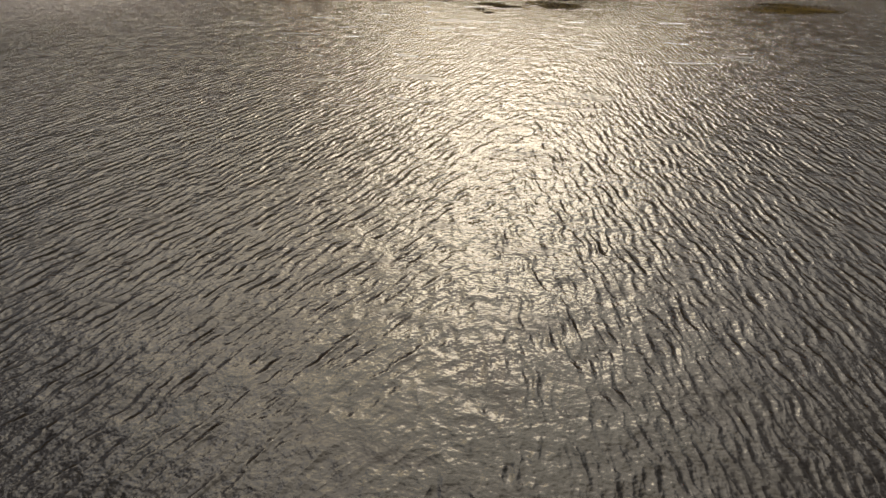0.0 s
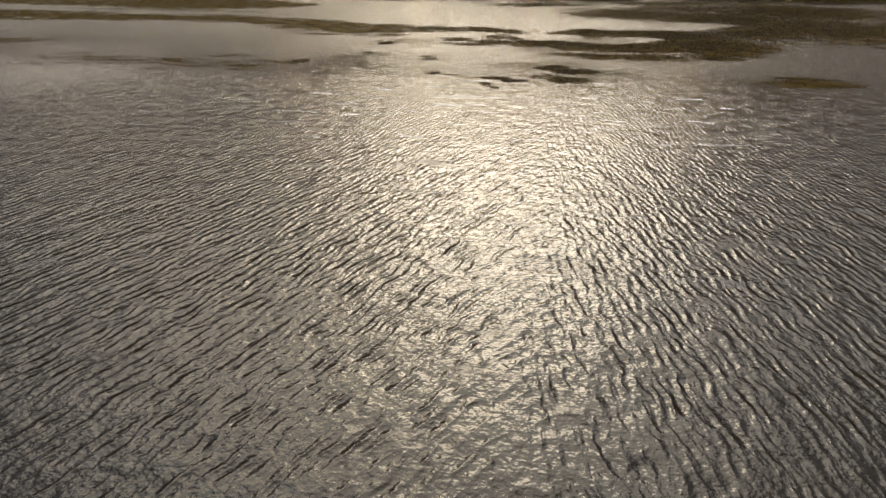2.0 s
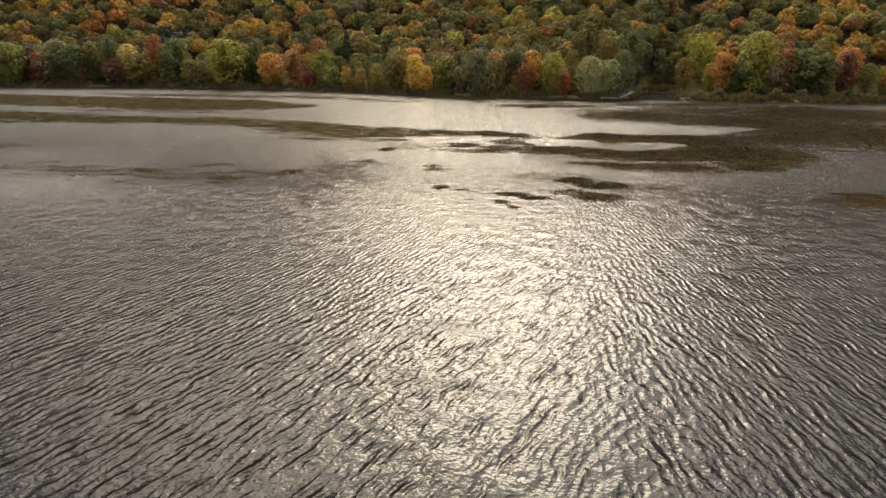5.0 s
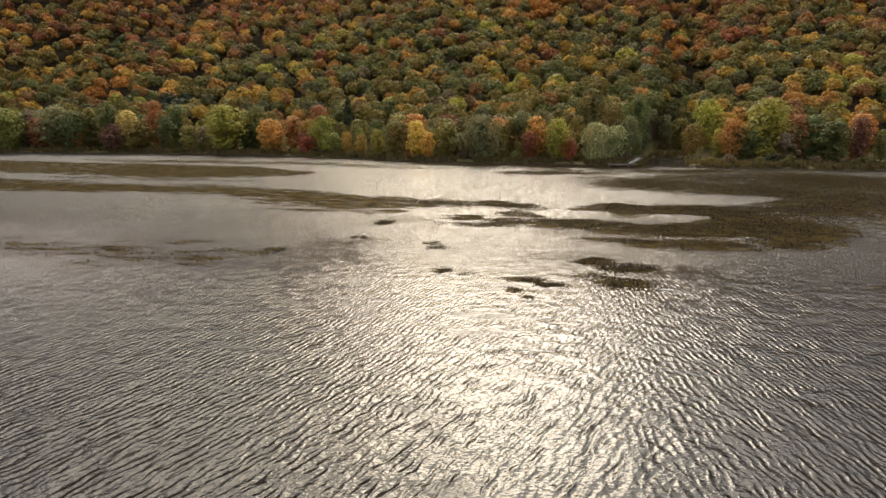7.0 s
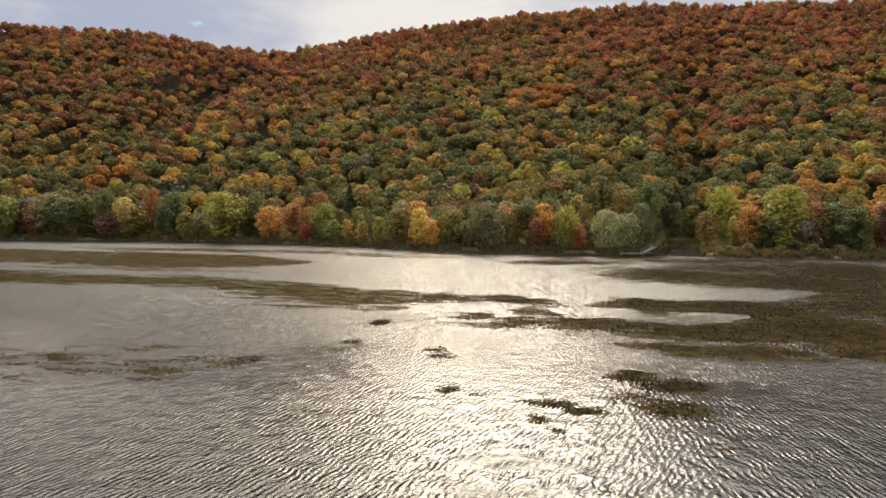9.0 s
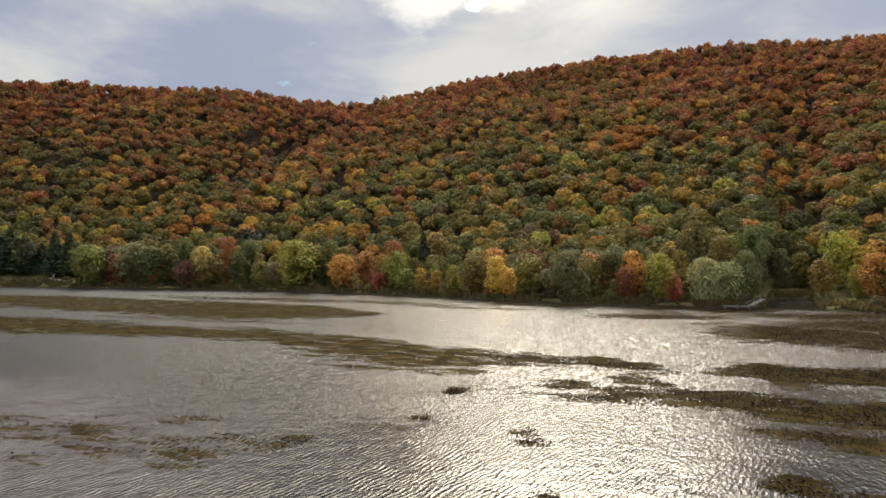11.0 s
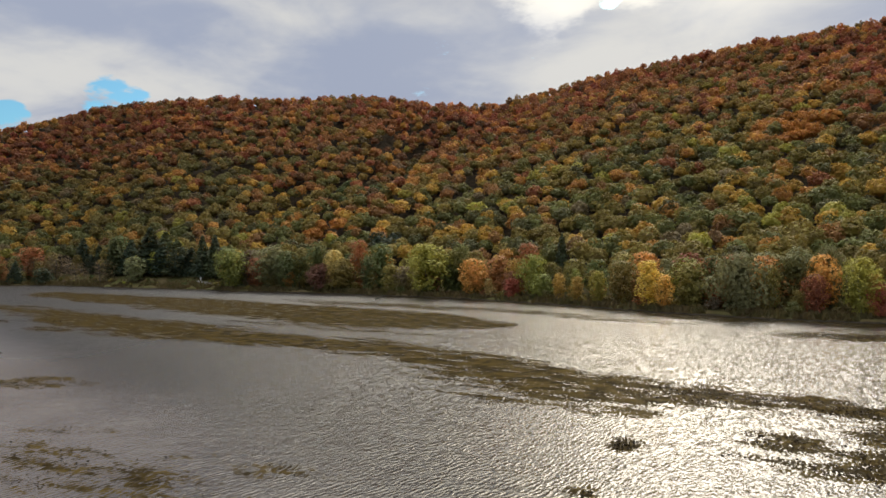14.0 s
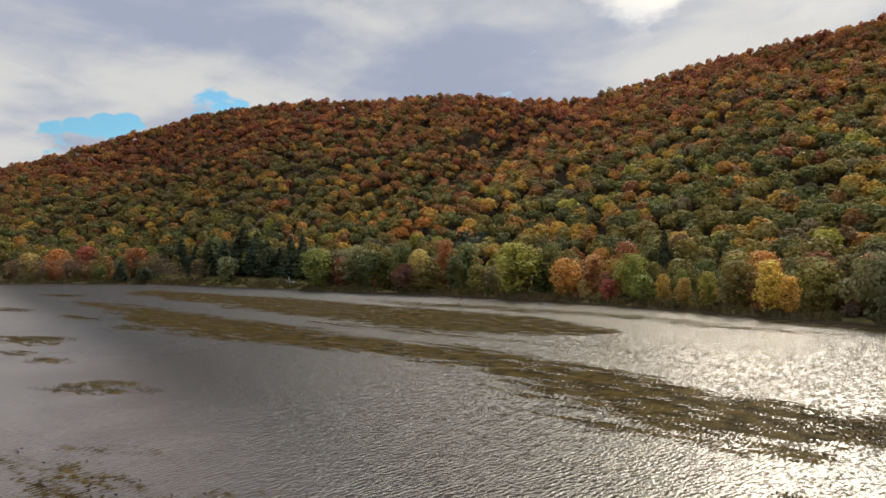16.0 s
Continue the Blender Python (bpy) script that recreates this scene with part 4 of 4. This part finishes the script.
# ---- the jetty by the inlet ----
def jetty():
    root = new("jetty")
    rng = np.random.default_rng(3)
    plank = None
    for k in range(16):
        if plank is None:
            vs, fs = boxes([((0, 0, 0), (0.30, 1.5, 0.05), Matrix.Identity(4))])
            plank = mesh_of("plank", vs, fs, WEATHERED)
        ob = part("plank", plank, root)
        ob.matrix_local = pose(-2.6 + 0.33 * k, rng.normal(0, 0.03), 0.62, 0, 0, rng.normal(0, 1.0))
    for y in (-0.62, 0.62):
        vs, fs = boxes([((0, y, 0.52), (5.3, 0.12, 0.14), Matrix.Identity(4))])
        part("beam", mesh_of("beam", vs, fs, WEATHERED), root)
    for x in (-2.4, 0.0, 2.4):
        for y in (-0.7, 0.7):
            vs, fs = tube([(x, y, -1.6), (x, y, 0.95)], [0.09, 0.08], 8)
            part("post", mesh_of("post", vs, fs, WEATHERED, True), root)
    tilt = Matrix.Translation((2.5, 0, 0.62)) @ Matrix.Rotation(radians(48), 4, "Z") @ Matrix.Rotation(radians(-13), 4, "Y")
    for y in (-0.55, 0.55):
        vs, fs = boxes([((2.8, y, 0.0), (5.6, 0.10, 0.16), tilt)])
        part("ramp_beam", mesh_of("ramp_beam", vs, fs, WEATHERED), root)
        vs, fs = boxes([((2.8, y, 0.75), (5.6, 0.08, 0.08), tilt)])
        part("handrail", mesh_of("handrail", vs, fs, WEATHERED), root)
        for k in range(5):
            vs, fs = boxes([((0.2 + 1.3 * k, y, 0.4), (0.08, 0.08, 0.7), tilt)])
            part("rail_post", mesh_of("rail_post", vs, fs, WEATHERED), root)
    vs, fs = boxes([((0, 0, 0), (0.28, 1.15, 0.05), Matrix.Identity(4))])
    tread = mesh_of("tread", vs, fs, WEATHERED)
    for k in range(17):
        ob = part("tread", tread, root)
        ob.matrix_local = tilt @ pose(0.2 + 0.32 * k, 0, 0.11)
    return root


x, y, z = place(6.0, -1.0)
j = jetty()
j.matrix_world = pose(x, y, 0, 0, 0, 6)
tagged(j, "weathered grey wooden jetty with a railed ramp beside a willow", "jetty")

# a white marker post and a gravel path behind the grassy bank
x, y, z = place(-51.2, 11)
root = new("marker_post")
vs, fs = boxes([((0, 0, 0.55), (0.45, 0.30, 1.3), Matrix.Identity(4))])
part("post", mesh_of("post", vs, fs, WHITE), root)
vs, fs = boxes([((0, 0, 1.26), (0.55, 0.40, 0.12), Matrix.Identity(4))])
part("cap", mesh_of("cap", vs, fs, WHITE), root)
root.matrix_world = pose(x, y, z)
tagged(root, "small white painted marker post on the bank", "post")


def path_strip(name, a0, a1, d0, d1, wide):
    vs = []
    for k in range(25):
        f = k / 24
        for side in (-0.5, 0.5):
            x, y, z = place(a0 + (a1 - a0) * f, d0 + (d1 - d0) * f + side * wide)
            vs.append((x, y, z + 0.12))
    fs = [(2 * k, 2 * k + 2, 2 * k + 3, 2 * k + 1) for k in range(24)]
    return tagged(new(name, mesh_of(name, vs, fs, GRAVEL, True)), "pale gravel footpath behind the bank", "path", kind="structure")


path_strip("footpath_1", -51.5, -48.8, 9.5, 7.5, 2.0)
path_strip("footpath_2", 8.6, 11.2, 7.0, 6.0, 1.4)

# ---- the wooded hill ----
rng = np.random.default_rng(77)
NEAR_FORMS = [crown(np.random.default_rng(100 + k), 460, 17, 0.125, 1.0 + 0.05 * k, 0.32) for k in range(9)]
MID_FORMS = [crown(np.random.default_rng(200 + k), 270, 14, 0.155, 0.95 + 0.04 * k, 0.26) for k in range(9)]
FAR_FORMS = [crown(np.random.default_rng(300 + k), 170, 11, 0.19, 0.95 + 0.04 * k, 0.22) for k in range(9)]
pos = []
d = 24.0
while d < 560:
    gap = 5.9 if d < 80 else 5.5 if d < 190 else 5.1
    d += gap * 0.97
    a = -86.0
    while a < 43:
        s0 = float(shore(np.array(a)))
        step = math.degrees(gap / (s0 + d))
        a += step
        if s0 + d < float(ridge(np.array(a))[0]) + 16:
            pos.append((a + rng.normal(0, 0.24) * step, d + rng.normal(0, 1.9)))
pos = np.array(pos)
r = shore(pos[:, 0]) + pos[:, 1]
px, py = HERE[0] + r * np.sin(np.radians(pos[:, 0])), HERE[1] + r * np.cos(np.radians(pos[:, 0]))
pz = land(px, py)
up = np.clip(rise(pos[:, 0], r), 0, 1)
patch = 0.6 * (clouds(px, py, 45) - 0.5) + 0.8 * (lumps(px + 300, py, 120) - 0.5)
keys = ["green", "dark", "olive", "lime", "yellow", "orange", "rust", "red", "maroon", "bare"]
low = np.array([0.22, 0.06, 0.36, 0.07, 0.12, 0.08, 0.05, 0.00, 0.01, 0.03])
mid = np.array([0.27, 0.11, 0.33, 0.02, 0.11, 0.07, 0.06, 0.01, 0.00, 0.02])
top = np.array([0.03, 0.04, 0.16, 0.00, 0.04, 0.13, 0.36, 0.15, 0.08, 0.01])
tone = np.zeros((len(px), 3))
for k in range(len(px)):
    f = float(np.clip(1.08 * up[k] + patch[k] * 0.5 - (0.12 if pos[k, 0] < -48 and up[k] < 0.5 else 0), 0, 1))
    f = f - 0.10 * soft(-pos[k, 0], 42, 56) * (1 - soft(up[k], 0.5, 0.85))
    w = low * max(0, 1 - f / 0.45) + mid * max(0, 1 - abs(f - 0.45) / 0.4) + top * max(0, (f - 0.4) / 0.45)
    c = np.array(TONES[keys[rng.choice(10, p=w / w.sum())]])
    mood = up[k] + 0.55 * patch[k]
    blend = np.array([np.interp(mood, (0.0, 0.3, 0.6, 0.85), v) for v in ((0.150, 0.155, 0.205, 0.27), (0.128, 0.132, 0.128, 0.098), (0.036, 0.036, 0.035, 0.038))])
    # weaker light on the left slopes is put into the leaf tone
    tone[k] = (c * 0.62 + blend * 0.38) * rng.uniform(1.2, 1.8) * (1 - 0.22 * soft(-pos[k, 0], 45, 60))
for ax, ay, reach, key in ((-186, 221, 13, "orange"), (-22, 314, 14, "orange"), (75, 330, 6, "red"), (-121, 226, 9, "yellow"), (41, 290, 11, "orange"),
                           (-150, 213, 9, "dark"), (-205, 262, 14, "green"), (-95, 214, 9, "olive")):
    hit = (np.hypot(px - ax, py - ay) < reach) & (rng.random(len(px)) < 0.75)
    tone[hit] = np.array(TONES[key]) * rng.uniform(0.95, 1.3, (hit.sum(), 1))
# leaf tones darkened towards dark green, and trees lower, in the fold that runs down from the saddle
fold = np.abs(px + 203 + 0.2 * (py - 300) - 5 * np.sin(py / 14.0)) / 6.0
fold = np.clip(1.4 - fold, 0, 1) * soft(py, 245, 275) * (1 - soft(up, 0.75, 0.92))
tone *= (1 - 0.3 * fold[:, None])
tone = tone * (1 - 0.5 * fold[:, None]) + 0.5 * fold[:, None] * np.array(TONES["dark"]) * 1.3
parts, tones = [], []
rad = rng.uniform(2.4, 3.7, len(px)) * (1.14 - 0.16 * up) * np.where(rng.random(len(px)) < 0.1, 1.3, 1.0)
high = rng.uniform(6.2, 9.6, len(px)) + 0.5 * rad + 1.6 * (1 - up) ** 2 - 2.9 * soft(up, 0.75, 0.97) - 1.5 * fold
for k in range(len(px)):
    form = (NEAR_FORMS if up[k] < 0.22 else MID_FORMS if up[k] < 0.55 else FAR_FORMS)[rng.integers(9)]
    t = rng.uniform(0, 6.283)
    c, s = math.cos(t), math.sin(t)
    m = np.array([[c, s, 0], [-s, c, 0], [0, 0, 0.95 + 0.25 * float(soft(up[k], 0.86, 0.96))]]) * rad[k]
    parts.append(form @ m + np.array([px[k], py[k], pz[k] + high[k] - rad[k] * (1.05 + 0.22 * float(soft(up[k], 0.86, 0.96)))]))
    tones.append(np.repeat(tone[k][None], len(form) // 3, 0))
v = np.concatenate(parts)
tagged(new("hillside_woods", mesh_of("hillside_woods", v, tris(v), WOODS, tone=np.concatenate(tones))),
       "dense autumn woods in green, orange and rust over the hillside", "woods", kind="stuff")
